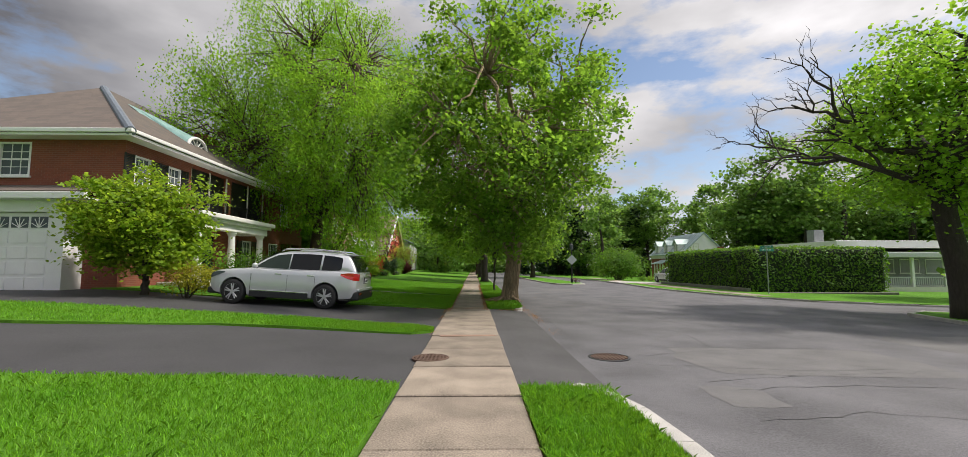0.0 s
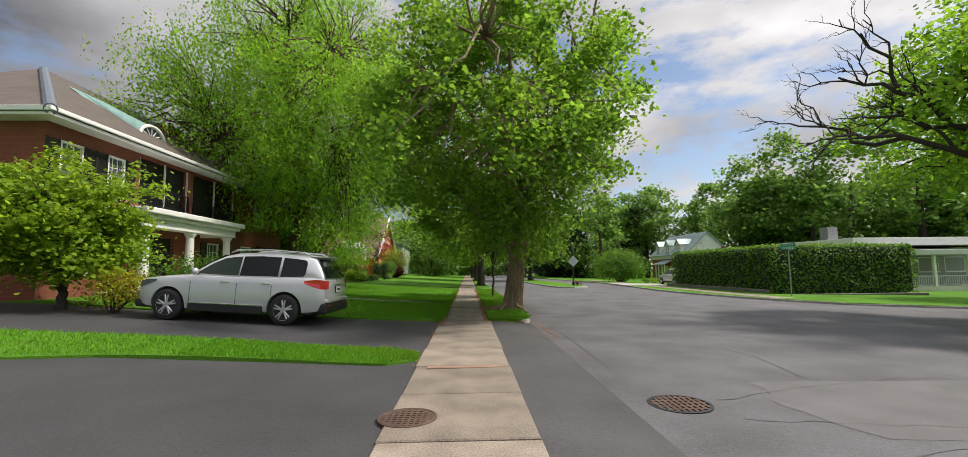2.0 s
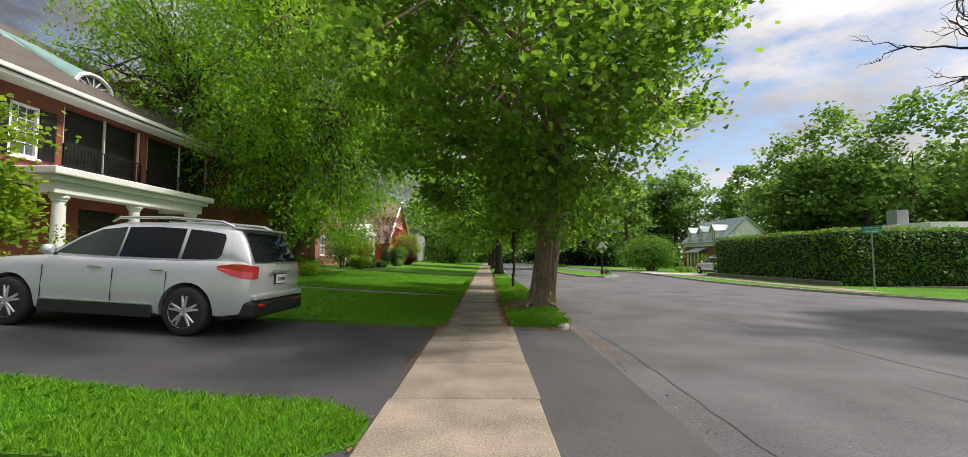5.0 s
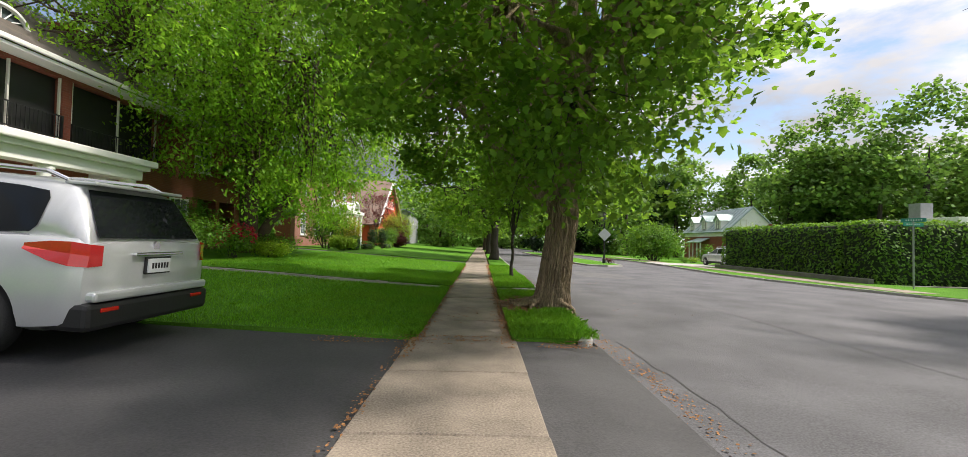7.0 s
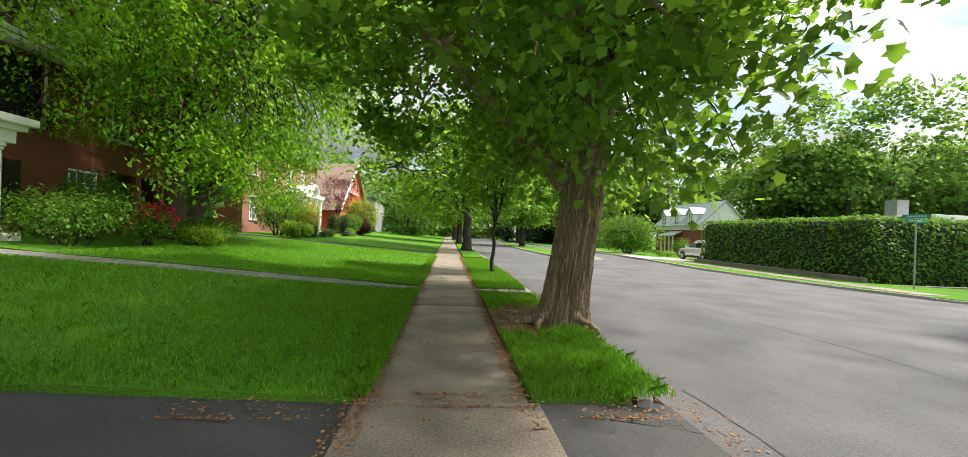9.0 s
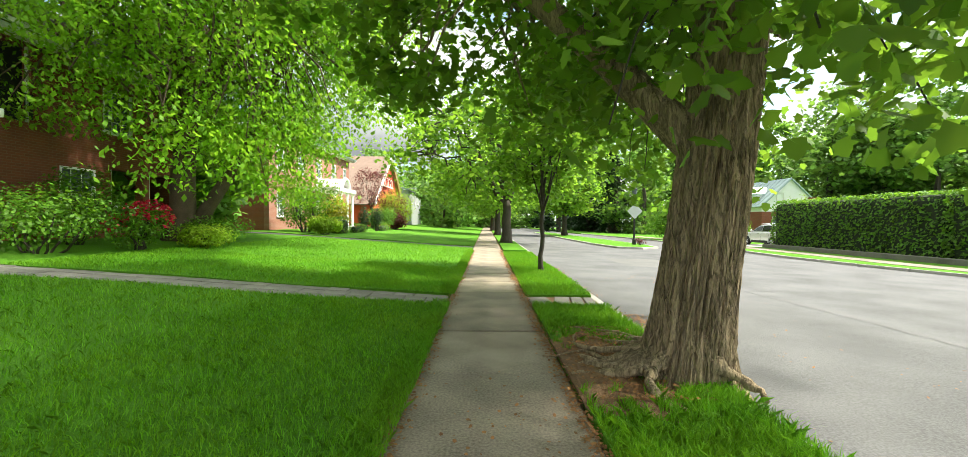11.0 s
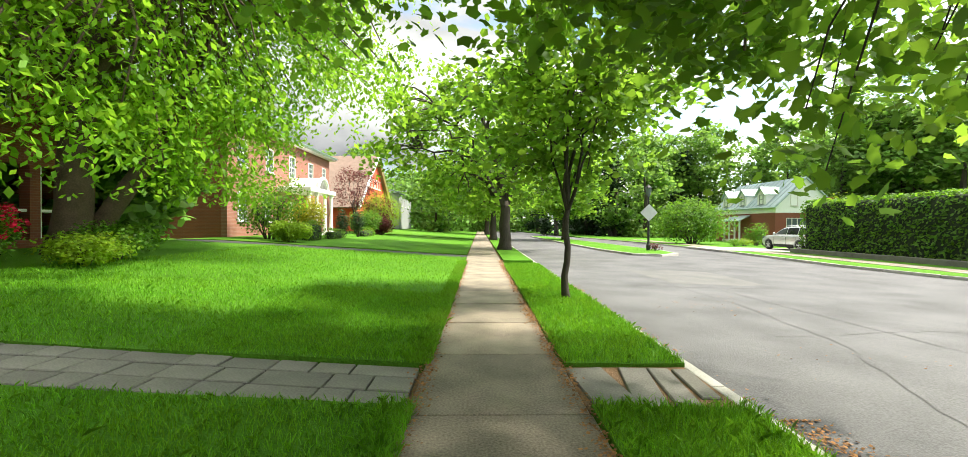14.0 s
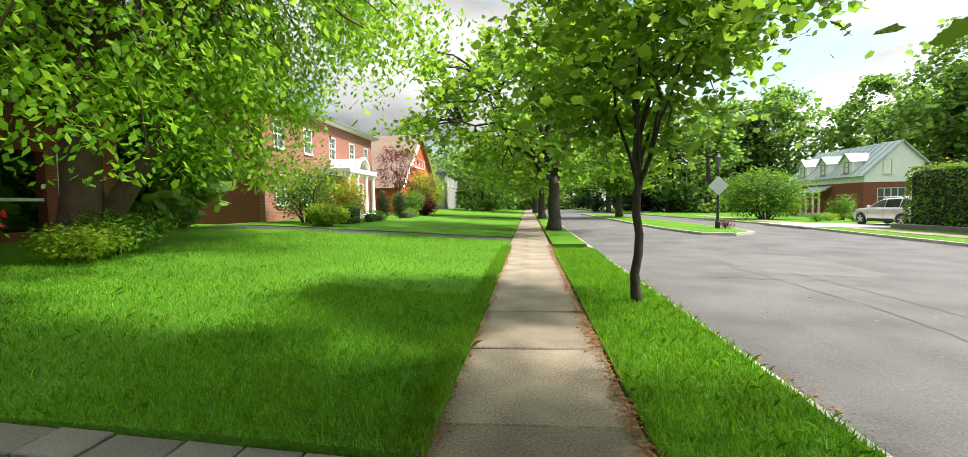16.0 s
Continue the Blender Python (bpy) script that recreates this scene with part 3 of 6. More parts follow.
def make_tree(name, x, y, z, label, height, crown, clumps, per, leaf, mat, bark, seed, trunk_r=0.3, fork=2.6, lean=(0, 0), limbs=7, shape=OVAL_SHAPE, spread_r=0.75, droop=0.0, floor_cut=None, detail=False, hollow=0.5, group="", flat=0.55, hang=0.0, keep=None):
    """A tree: trunk with limbs and twigs, and a crown of leaves in clumps. crown: centre (x, y, z) over the base and radii."""
    rng = np.random.default_rng(seed)
    root = empty(name, x, y, z, 0, label, "tree", group)
    (cx, cy, cz), (rx, ry, rz) = crown
    pts = []
    while len(pts) < clumps:
        p = rng.normal(size=3)
        p /= np.linalg.norm(p)
        r = hollow + (1 - hollow) * rng.uniform() ** 0.6
        uneven = 0.80 + 0.28 * noise.noise(Vector(p) * 1.7 + Vector((seed * 3.7, 0, 0))) + 0.16 * noise.noise(Vector(p) * 4.1 + Vector((0, seed, 0)))
        q = np.array([cx, cy, cz]) + p * np.array([rx, ry, rz]) * r * uneven * 1.12
        if floor_cut and q[2] < floor_cut(x + q[0], y + q[1]) - z:
            continue
        if q[2] < 0.6 or (keep and not keep(x + q[0], y + q[1], z + q[2])):
            continue
        pts.append(q)
    pts = np.array(pts)
    top = Vector((lean[0] * fork, lean[1] * fork, fork))
    bm = bmesh.new()
    if not detail:
        n = 7
        line = [Vector((lean[0] * fork * i / n + 0.03 * math.sin(i * 1.7 + seed), lean[1] * fork * i / n, -0.1 + (fork + 0.1) * i / n)) for i in range(n + 1)]
        add_tube(bm, line, [trunk_r * (1.45 if i == 0 else 1.1 if i == 1 else 1 - 0.25 * i / n) for i in range(n + 1)], 12)
    hubs = []
    for k in range(limbs):
        a = 2 * math.pi * (k + rng.uniform(-0.25, 0.25)) / limbs
        up = rng.uniform(-0.35, 0.5) if k % 3 else 0.75
        rr = 0.25 if up > 0.7 else 0.55
        hub = Vector((cx + rx * rr * math.cos(a), cy + ry * rr * math.sin(a), cz + rz * up * 0.7))
        start = top * (0.82 + 0.18 * rng.uniform())
        lr = trunk_r * (0.55 if up > 0.7 else 0.36)
        line = bent(start, hub, rng, 7, sag=0.10, wobble=0.10)
        add_tube(bm, line, [lr * (1 - 0.72 * i / 7) for i in range(8)], 8)
        hubs.append((hub, line))
    for q in pts:
        qv = Vector(q)
        best = min((p for h, line in hubs for p in line[3:]), key=lambda p: (p - qv).length)
        d = (best - qv).length
        line = bent(best, qv, rng, 4, sag=0.06, wobble=0.12)
        r = min(0.10 * trunk_r + 0.010 * d, 0.06 + 0.02 * trunk_r)
        add_tube(bm, line, [r * (1 - 0.8 * i / 4) for i in range(5)], 4)
    if detail:
        part("branch", bm, bark, root, smooth=True)
        vs, fs = ridged_trunk(fork + 0.5, trunk_r, trunk_r * 0.80, lean, rng)
        mesh_of("trunk", vs, fs, bark, root, smooth=True)
    else:
        part("trunk", bm, bark, root, smooth=True)
    m = clumps * per
    centre = np.repeat(pts, per, axis=0)
    size = np.repeat(rng.uniform(0.6, 1.25, clumps), per)[:, None] * spread_r
    off = rng.normal(size=(m, 3)) * size * np.array([0.6, 0.6, flat * 0.6])
    off[:, 2] -= 0.22 * (off[:, 0] ** 2 + off[:, 1] ** 2) / spread_r
    if hang:
        strand = np.repeat(rng.normal(size=(m // 12 + 1, 3)), 12, axis=0)[:m] * size * np.array([0.62, 0.62, 0.3])
        off = strand + rng.normal(size=(m, 3)) * 0.16
        off[:, 2] -= rng.uniform(0, hang, m)
    places = centre + off
    if floor_cut:
        lim = np.array([floor_cut(x + p[0], y + p[1]) - z - 0.35 for p in places])
        places = places[places[:, 2] > lim]
    places = places[places[:, 2] > 0.35]
    sizes = leaf * rng.uniform(0.6, 1.25, len(places))
    leaf_mesh("crown", places, sizes, mat, root, shape, rng, droop=droop)
    return root


def make_shrub(name, x, y, z, rx, ry, h, mat, label, seed, n=2600, leaf=0.09, shape=OVAL_SHAPE, lumps=9, flowers=0, category="shrub", stems=True, lift=0.0):
    """A rounded bush: stems, and leaves in a shell of lumps."""
    rng = np.random.default_rng(seed)
    root = empty(name, x, y, z, 0, label, category)
    cs = [np.array([rng.uniform(-0.5, 0.5) * rx, rng.uniform(-0.5, 0.5) * ry, h * (0.42 + 0.25 * rng.uniform()) + lift]) for _ in range(lumps)]
    bm = bmesh.new()
    for c in cs:
        add_tube(bm, bent((c[0] * 0.15, c[1] * 0.15, -0.1), c, rng, 4, wobble=0.1), [0.012 + 0.012 * h * (1 - i / 5) for i in range(5)], 5)
    part("stem", bm, BARK_DARK, root)
    pick = rng.integers(0, lumps, n)
    d = rng.normal(size=(n, 3))
    d /= np.linalg.norm(d, axis=1)[:, None]
    rad = rng.uniform(0.55, 1.08, n)[:, None]
    p = np.array(cs)[pick] + d * rad * np.array([rx * 0.55, ry * 0.55, h * 0.38])
    p[:, 2] = np.maximum(p[:, 2], 0.04 + 0.1 * rng.uniform(size=n))
    leaf_mesh("foliage", p, leaf * rng.uniform(0.6, 1.3, n), mat, root, shape, rng, outward=d * 0.9)
    if flowers:
        f = rng.normal(size=(flowers, 3))
        f /= np.linalg.norm(f, axis=1)[:, None]
        f[:, 2] = np.abs(f[:, 2])
        pk = rng.integers(0, lumps, flowers)
        q = np.array(cs)[pk] + f * np.array([rx * 0.6, ry * 0.6, h * 0.42])
        q = np.repeat(q, 7, axis=0) + rng.normal(size=(flowers * 7, 3)) * 0.035
        leaf_mesh("blossom", q, rng.uniform(0.05, 0.09, len(q)), FLOWER, root, ROUGH_SHAPE, rng)
    return root


def make_hedge(name, runs, z0, z1, label, seed, per=260, leaf=0.11, mat=None, round_r=0.5, category="hedge", group=""):
    """A clipped hedge: a dense near-black core that paints the shade within, and leaves all over its faces. runs: boxes
    (x0, x1, y0, y1).
    """
    rng = np.random.default_rng(seed)
    x0, x1, y0, y1 = runs[0]
    root = empty(name, (x0 + x1) / 2, (y0 + y1) / 2, z0, 0, label, category, group)
    ox, oy = (x0 + x1) / 2, (y0 + y1) / 2
    bm = bmesh.new()
    places, outs = [], []
    for x0, x1, y0, y1 in runs:
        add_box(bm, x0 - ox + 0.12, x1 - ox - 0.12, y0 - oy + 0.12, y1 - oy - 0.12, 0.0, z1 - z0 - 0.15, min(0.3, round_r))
        h = z1 - z0
        for axis, lo, hi, fixed, s in ((0, y0, y1, x0, -1), (0, y0, y1, x1, 1), (1, x0, x1, y0, -1), (1, x0, x1, y1, 1)):
            n = int((hi - lo) * h * per)
            u, w = rng.uniform(lo, hi, n), rng.uniform(0.05, h, n)
            inset = round_r * np.clip((w - h + round_r) / round_r, 0, 1) ** 2
            bulge = np.array([0.14 * noise.noise(Vector((a * 0.6, b * 0.8, fixed))) + 0.08 * noise.noise(Vector((a * 2.2, b * 2.2, fixed))) for a, b in zip(u, w)])
            f = fixed + s * (bulge - inset * 0.7 + rng.normal(size=n) * 0.045)
            p = np.stack([f, u, w] if axis == 0 else [u, f, w], axis=1)
            o = np.zeros((n, 3))
            o[:, axis] = s * 1.6
            places.append(p), outs.append(o)
        n = int((x1 - x0) * (y1 - y0) * per)
        u, w = rng.uniform(x0 + 0.1, x1 - 0.1, n), rng.uniform(y0 + 0.1, y1 - 0.1, n)
        edge = np.minimum(np.minimum(u - x0, x1 - u), np.minimum(w - y0, y1 - w))
        top = h - 0.5 * round_r * np.clip(1 - edge / round_r, 0, 1) ** 2 + rng.normal(size=n) * 0.05 + np.array([0.10 * noise.noise(Vector((a * 0.7, b * 0.7, 0))) for a, b in zip(u, w)])
        places.append(np.stack([u, w, top], axis=1))
        outs.append(np.tile([0, 0, 1.4], (n, 1)))
    part("shade_core", bm, HEDGE_SHADE, root)
    p = np.concatenate(places) - np.array([ox, oy, 0])
    leaf_mesh("foliage", p, leaf * rng.uniform(0.6, 1.3, len(p)), mat or HEDGE, root, OVAL_SHAPE, rng, upward=0.3, outward=np.concatenate(outs))
    return root


def clear_walk(x, y):
    """Lowest height of leaves: clear of the walk and its sides."""
    if -2.6 < x < 0.7:
        return 2.75
    return 2.3 if x <= -2.6 else 1.9 if x < 2.0 else 3.1


make_tree("maple_tree", 1.45, 18.85, 0.0, "large leafy green maple with furrowed trunk on the verge", 12.8,
          ((-0.3, 0.5, 7.1), (5.4, 7.4, 6.0)), 410, 155, 0.13, MAPLE, BARK, 3, trunk_r=0.295, fork=4.4, lean=(0.12, 0.0), limbs=11, shape=MAPLE_FAR,
          spread_r=0.66, floor_cut=clear_walk, detail=True, hollow=0.35, keep=lambda x, y, z: not (x < 1.7 and y < 17.3 and z < 2.8), group="street trees")
make_tree("birch_tree", -10.6, 30.2, west_rise(-10.6), "tall weeping birch with light green hanging foliage", 20,
          ((0.4, 0.2, 9.8), (9.5, 8.9, 9.9)), 900, 210, 0.165, BIRCH, BIRCH_BARK, 5, trunk_r=0.42, fork=4.6, lean=(0.04, 0.02), limbs=12, spread_r=1.05, hang=1.2, droop=0.8, hollow=0.35,
          floor_cut=lambda x, y: 4.0 if x < -8.7 and y < 33 else 2.2, keep=lambda x, y, z: x < -4.6 or z > 5)
make_tree("young_tree", 1.22, 26.95, 0.03, "young street tree with a slim dark trunk", 6.5,
          ((0.25, 0.2, 4.1), (2.0, 2.1, 2.3)), 90, 90, 0.135, MAPLE, BARK_DARK, 8, trunk_r=0.066, fork=1.75, lean=(0.02, 0), limbs=9, shape=ROUGH_SHAPE, spread_r=0.5, hollow=0.3, group="street trees",
          floor_cut=lambda x, y: 2.05)
for k, (tx, ty, th, tr, sd, cr) in enumerate([(1.05, 43.5, 11, 0.34, 11, 6.8), (0.9, 60, 11, 0.32, 12, 5.5), (0.7, 82, 12, 0.36, 13, 6), (8.6, 66, 10, 0.3, 14, 4.2), (1.0, 108, 12, 0.4, 15, 6.5)]):
    make_tree("street_tree", tx, ty, 0.0, "mature green street tree on the grass verge", th, ((-0.8 if tx < 5 else 0, 0, th * 0.56), (cr, cr, th * 0.46)), 150, 70, 0.27, MAPLE, BARK_DARK, sd, trunk_r=tr, fork=2.7, limbs=8,
              shape=ROUGH_SHAPE, spread_r=1.0, floor_cut=lambda x, y: 2.3, group="street trees")
make_tree("corner_tree", 17.3, 15.4, east_z(17, 15), "old spreading tree with partly bare dark limbs", 12,
          ((1.0, 0.4, 7.4), (5.2, 6.0, 4.6)), 260, 130, 0.16, BIRCH, BARK_DARK, 21, trunk_r=0.42, fork=4.2, lean=(-0.16, 0.02), limbs=10, shape=ROUGH_SHAPE, spread_r=0.85, hollow=0.45,
          keep=lambda x, y, z: x > 12.6 and z > 2.6)


def bare_limbs(root, seed):
    """Leafless limbs that fork towards their tips."""
    rng = np.random.default_rng(seed)
    bm = bmesh.new()

    def grow(a, way, length, r, level):
        b = a + way * length
        line = bent(a, b, rng, 4, 0.05, 0.12)
        add_tube(bm, line, [r * (1 - 0.13 * i) for i in range(5)], 6 if level < 2 else 4)
        if level == 4:
            return
        for _ in range(3 if level else 4):
            f = rng.uniform(0.35, 1.0)
            p = line[min(4, int(f * 4.99))]
            nw = (way + Vector(rng.normal(size=3)) * 0.55 + Vector((0, 0, 0.12))).normalized()
            grow(p, nw, length * rng.uniform(0.45, 0.7), r * 0.5, level + 1)

    grow(Vector((-0.9, 0.1, 5.2)), Vector((-0.70, 0.25, 0.60)).normalized(), 3.4, 0.15, 0)
    grow(Vector((-0.8, 0.1, 4.6)), Vector((-0.95, 0.25, 0.28)).normalized(), 3.8, 0.13, 0)
    part("bare_limb", bm, BARK_DARK, root, "leafless dark limbs")


bare_limbs(bpy.data.objects["corner_tree"], 4)

part("stem", tube([(0.1, 0.1, -0.1), (0.7, 0.5, 1.3), (1.7, 1.0, 3.2), (2.6, 1.5, 6.0)], [0.3, 0.24, 0.18, 0.1], 12), BIRCH_BARK, bpy.data.objects["birch_tree"], smooth=True)
# hedges and shrubs across the road
make_hedge("clipped_hedge", [(20.6, 31.0, 33.0, 35.6), (20.6, 23.2, 35.6, 48.0)], -0.45, 2.95, "tall clipped dark green hedge on a low wall", 31, per=75, leaf=0.19)
rootw = tagged(part("retaining_wall", add_box(box(20.15, 20.45, 33, 48.3, -1.1, -0.12, 0.02), 20.15, 31, 32.35, 32.65, -1.1, -0.40, 0.02), STONE), "low grey stone retaining wall below the hedge", "wall", "", "structure")
make_shrub("garden_shrub", 19.8, 61, -0.5, 4.2, 3.0, 4.6, HEDGE, "large loose green shrub behind the road junction", 33, n=9000, leaf=0.22, lumps=16)
make_shrub("garden_shrub", 25.5, 60.5, -0.5, 1.1, 1.1, 2.2, HEDGE, "round green shrub before the brick house", 34, n=1500, leaf=0.14)
make_shrub("garden_shrub", 24.0, 50, -0.5, 1.0, 2.2, 4.0, LIME, "bright green shrub rising above the hedge", 35, n=2600, leaf=0.15)
for k, (sx, sy) in enumerate([(21.5, 57), (22.9, 58.2), (24.4, 57.5), (26.5, 58.6)]):
    make_shrub("low_shrub", sx, sy, -0.42, 0.8, 0.8, 0.7, LIME if k % 2 else HEDGE, "low garden shrub by the concrete drive", 36 + k, n=700, leaf=0.1)
# shrubs by the houses
wz = west_rise
make_tree("garden_tree", -10.7, 15.0, wz(-10.7), "bright green multi-stemmed small tree beside the drive", 4, ((0, -0.2, 2.35), (2.05, 1.9, 1.95)), 190, 120, 0.115, LIME, BARK_DARK, 41,
          trunk_r=0.13, fork=0.45, limbs=9, shape=ROUGH_SHAPE, spread_r=0.5, flat=0.4, hollow=0.4, floor_cut=lambda x, y: 1.35)
make_shrub("golden_shrub", -9.2, 14.75, wz(-9.3), 1.25, 0.9, 1.1, GOLD_LEAF, "low yellow-leaved shrub beside the drive", 42, n=3600, leaf=0.07)
make_shrub("garden_shrub", -9.6, 18.4, wz(-9.6), 1.6, 1.2, 1.7, HEDGE, "loose green shrub in front of the porch", 43, n=2600, leaf=0.1)
make_shrub("garden_shrub", -10.1, 24.9, wz(-10.1), 1.9, 1.6, 1.5, HEDGE, "spreading green shrub against the brick house", 44, n=4200, leaf=0.09)
make_shrub("azalea", -9.3, 26.7, wz(-9.3), 1.0, 0.95, 1.25, HEDGE, "green shrub with clusters of red flowers", 45, n=2200, leaf=0.08, flowers=100)
make_shrub("garden_shrub", -8.8, 28.4, wz(-8.8), 1.2, 0.9, 0.8, LIME, "low pale green shrub at the lawn's edge", 46, n=2400, leaf=0.09)
make_shrub("garden_shrub", -9.0, 29.4, wz(-9.0), 1.3, 1.0, 1.0, HEDGE, "low dark green shrub under the birch", 47, n=2400, leaf=0.09)
make_shrub("garden_shrub", -11.2, 27.0, wz(-11.2), 1.6, 1.4, 2.2, HEDGE, "dark shrub in the shade of the house", 48, n=2600, leaf=0.11)
for k, (sx, sy, sr, sh, mt, lb) in enumerate([(-10.9, 41.5, 1.5, 2.9, HEDGE, "tall loose green shrub by the house wall"), (-10.6, 45.2, 1.1, 2.2, GOLD_LEAF, "yellow-green rounded garden shrub"),
        (-9.4, 40.5, 0.8, 0.9, LIME, "low pale green shrub at the bed's edge"), (-9.9, 56.5, 1.3, 1.8, HEDGE, "dark green rounded garden shrub"), (-9.6, 60, 1.9, 3.4, LIME, "large clipped bright green shrub"),
        (-10.2, 63.5, 1.9, 3.6, LIME, "large clipped bright green shrub"), (-8.9, 57.8, 1.0, 1.4, RED_LEAF, "brownish red low shrub")]):
    make_shrub("garden_shrub", sx, sy, wz(sx), sr * 1.15, sr * 1.15, sh * 1.15, mt, lb, 50 + k, n=4500, leaf=0.13)
for sx, sy in ((-9.2, 48.0), (-9.0, 50.9)):
    root = make_shrub("clipped_conifer", sx, sy, wz(sx), 0.55, 0.55, 2.0, CONIFER, "small clipped egg-shaped conifer by the porch", int(60 + sy), n=2200, leaf=0.09, lumps=6)
for x0, x1, y0, y1, h in ((-9.9, -9.0, 42.4, 44.2, 1.0), (-9.5, -8.8, 44.8, 47.2, 0.6), (-9.3, -8.6, 51.6, 54.4, 0.6)):
    make_hedge("box_hedge", [(x0, x1, y0, y1)], wz(x0) - 0.05, wz(x0) + h, "low clipped box hedge along the flower bed", int(70 + y0), per=220, leaf=0.07, round_r=0.2)
make_tree("purple_tree", -11.3, 58.5, wz(-11.3), "small purple-leaved tree before the brick house", 6, ((0, 0, 4.0), (2.0, 2.0, 2.6)), 50, 60, 0.16, RED_LEAF, BARK_DARK, 81, trunk_r=0.1, fork=1.4, limbs=6, spread_r=0.6)
make_tree("purple_tree", -9.3, 59.2, wz(-9.3), "small reddish tree on the lawn's edge", 4, ((0, 0, 2.4), (1.3, 1.3, 1.5)), 30, 60, 0.14, RED_LEAF, BARK_DARK, 82, trunk_r=0.07, fork=0.9, limbs=5, spread_r=0.5)


def woodland(name, label, spots, mat, seed, leaf=0.6, per=50, conifer=False):
    """Far trees: trunks and leafy crowns that cannot be counted."""
    rng = np.random.default_rng(seed)
    root = empty(name, 0, 0, 0, 0, label, "woodland")
    root["kind"] = "stuff"
    bm, places, sizes = bmesh.new(), [], []
    for x, y, h, r in spots:
        z = road_level(x) if x > 2 else wz(x)
        add_tube(bm, [(x, y, z - 0.2), (x + rng.normal() * 0.2, y, z + h * 0.4), (x + rng.normal() * 0.4, y, z + h * 0.68)], [0.028 * h, 0.018 * h, 0.03], 6)
        lumps = int(44 * max(1.0, h * r / 75))
        for _ in range(lumps):
            f = rng.uniform(0.03, 1.0)
            rr = r * ((1.02 - f) if conifer else math.sqrt(max(0.05, 1 - (2.0 * f - 0.95) ** 2)))
            a = rng.uniform(0, 6.283)
            q = rng.uniform(0.45, 1.0)
            c = np.array([x + rr * q * math.cos(a), y + rr * q * math.sin(a), z + h * f])
            places.append(c + rng.normal(size=(per, 3)) * np.array([0.26, 0.26, 0.16]) * r * 0.62)
            sizes.append(leaf * rng.uniform(0.5, 1.2, per))
    part("trunks", bm, BARK_DARK, root)
    p = np.concatenate(places)
    leaf_mesh("crowns", p, np.concatenate(sizes), mat, root, ROUGH_SHAPE, rng)
    return root


rng_w = np.random.default_rng(77)
spots = []
for k in range(46):   # wood behind the houses across the road
    f = k / 45
    spots.append((26 + 70 * f + rng_w.normal() * 4, 102 - 46 * f + rng_w.normal() * 8, rng_w.uniform(14, 19), rng_w.uniform(4, 6)))
for k in range(22):
    spots.append((44 + rng_w.uniform(0, 30), 62 + rng_w.uniform(0, 20), rng_w.uniform(11, 16), rng_w.uniform(3.5, 5)))
woodland("far_wood", "dense green wood behind the houses", spots, WOOD_LEAF, 78)
spots = []
for k in range(16):
    spots.append((12 + rng_w.uniform(0, 22), 92 + rng_w.uniform(0, 28), rng_w.uniform(13, 18), rng_w.uniform(2.6, 3.4)))
woodland("conifer_wood", "dark conifers at the end of the road", spots, CONIFER, 79, leaf=0.6, conifer=True)
spots = [(-7, 86, 9, 4), (-5.5, 97, 9, 4.5), (-11, 103, 10, 4.5), (-4, 110, 10, 5), (5, 118, 11, 5), (-18, 80, 11, 5)]
spots += [(-8 + rng_w.normal() * 6, 112 + rng_w.uniform(0, 40), rng_w.uniform(9, 14), rng_w.uniform(4, 6)) for _ in range(16)]
spots += [(8 + rng_w.normal() * 4, 130 + rng_w.uniform(0, 30), rng_w.uniform(10, 14), rng_w.uniform(4, 5)) for _ in range(9)]
spots += [(-26 - rng_w.uniform(0, 16), 34 + 6 * k, rng_w.uniform(8, 12), rng_w.uniform(3.5, 5)) for k in range(14)]
spots += [(-15.5 + rng_w.normal() * 1.0, 31.5 + 1.6 * k, rng_w.uniform(5, 8), rng_w.uniform(2, 2.8)) for k in range(5)]
spots += [(34 + 7 * k, 25 - 5 * k + rng_w.normal() * 2, rng_w.uniform(11, 14), rng_w.uniform(4, 5.5)) for k in range(6)]
spots += [(47, 67, 22, 5.5), (53, 63, 22, 6), (60, 60, 23, 6), (43, 72, 19, 5), (66, 55, 22, 6)]
spots += [(24 + 7 * k, -4 - 4 * k, rng_w.uniform(10, 13), rng_w.uniform(4, 5)) for k in range(5)]
woodland("garden_trees", "leafy trees of the gardens around", spots, WOOD_LEAF, 80, leaf=0.6)


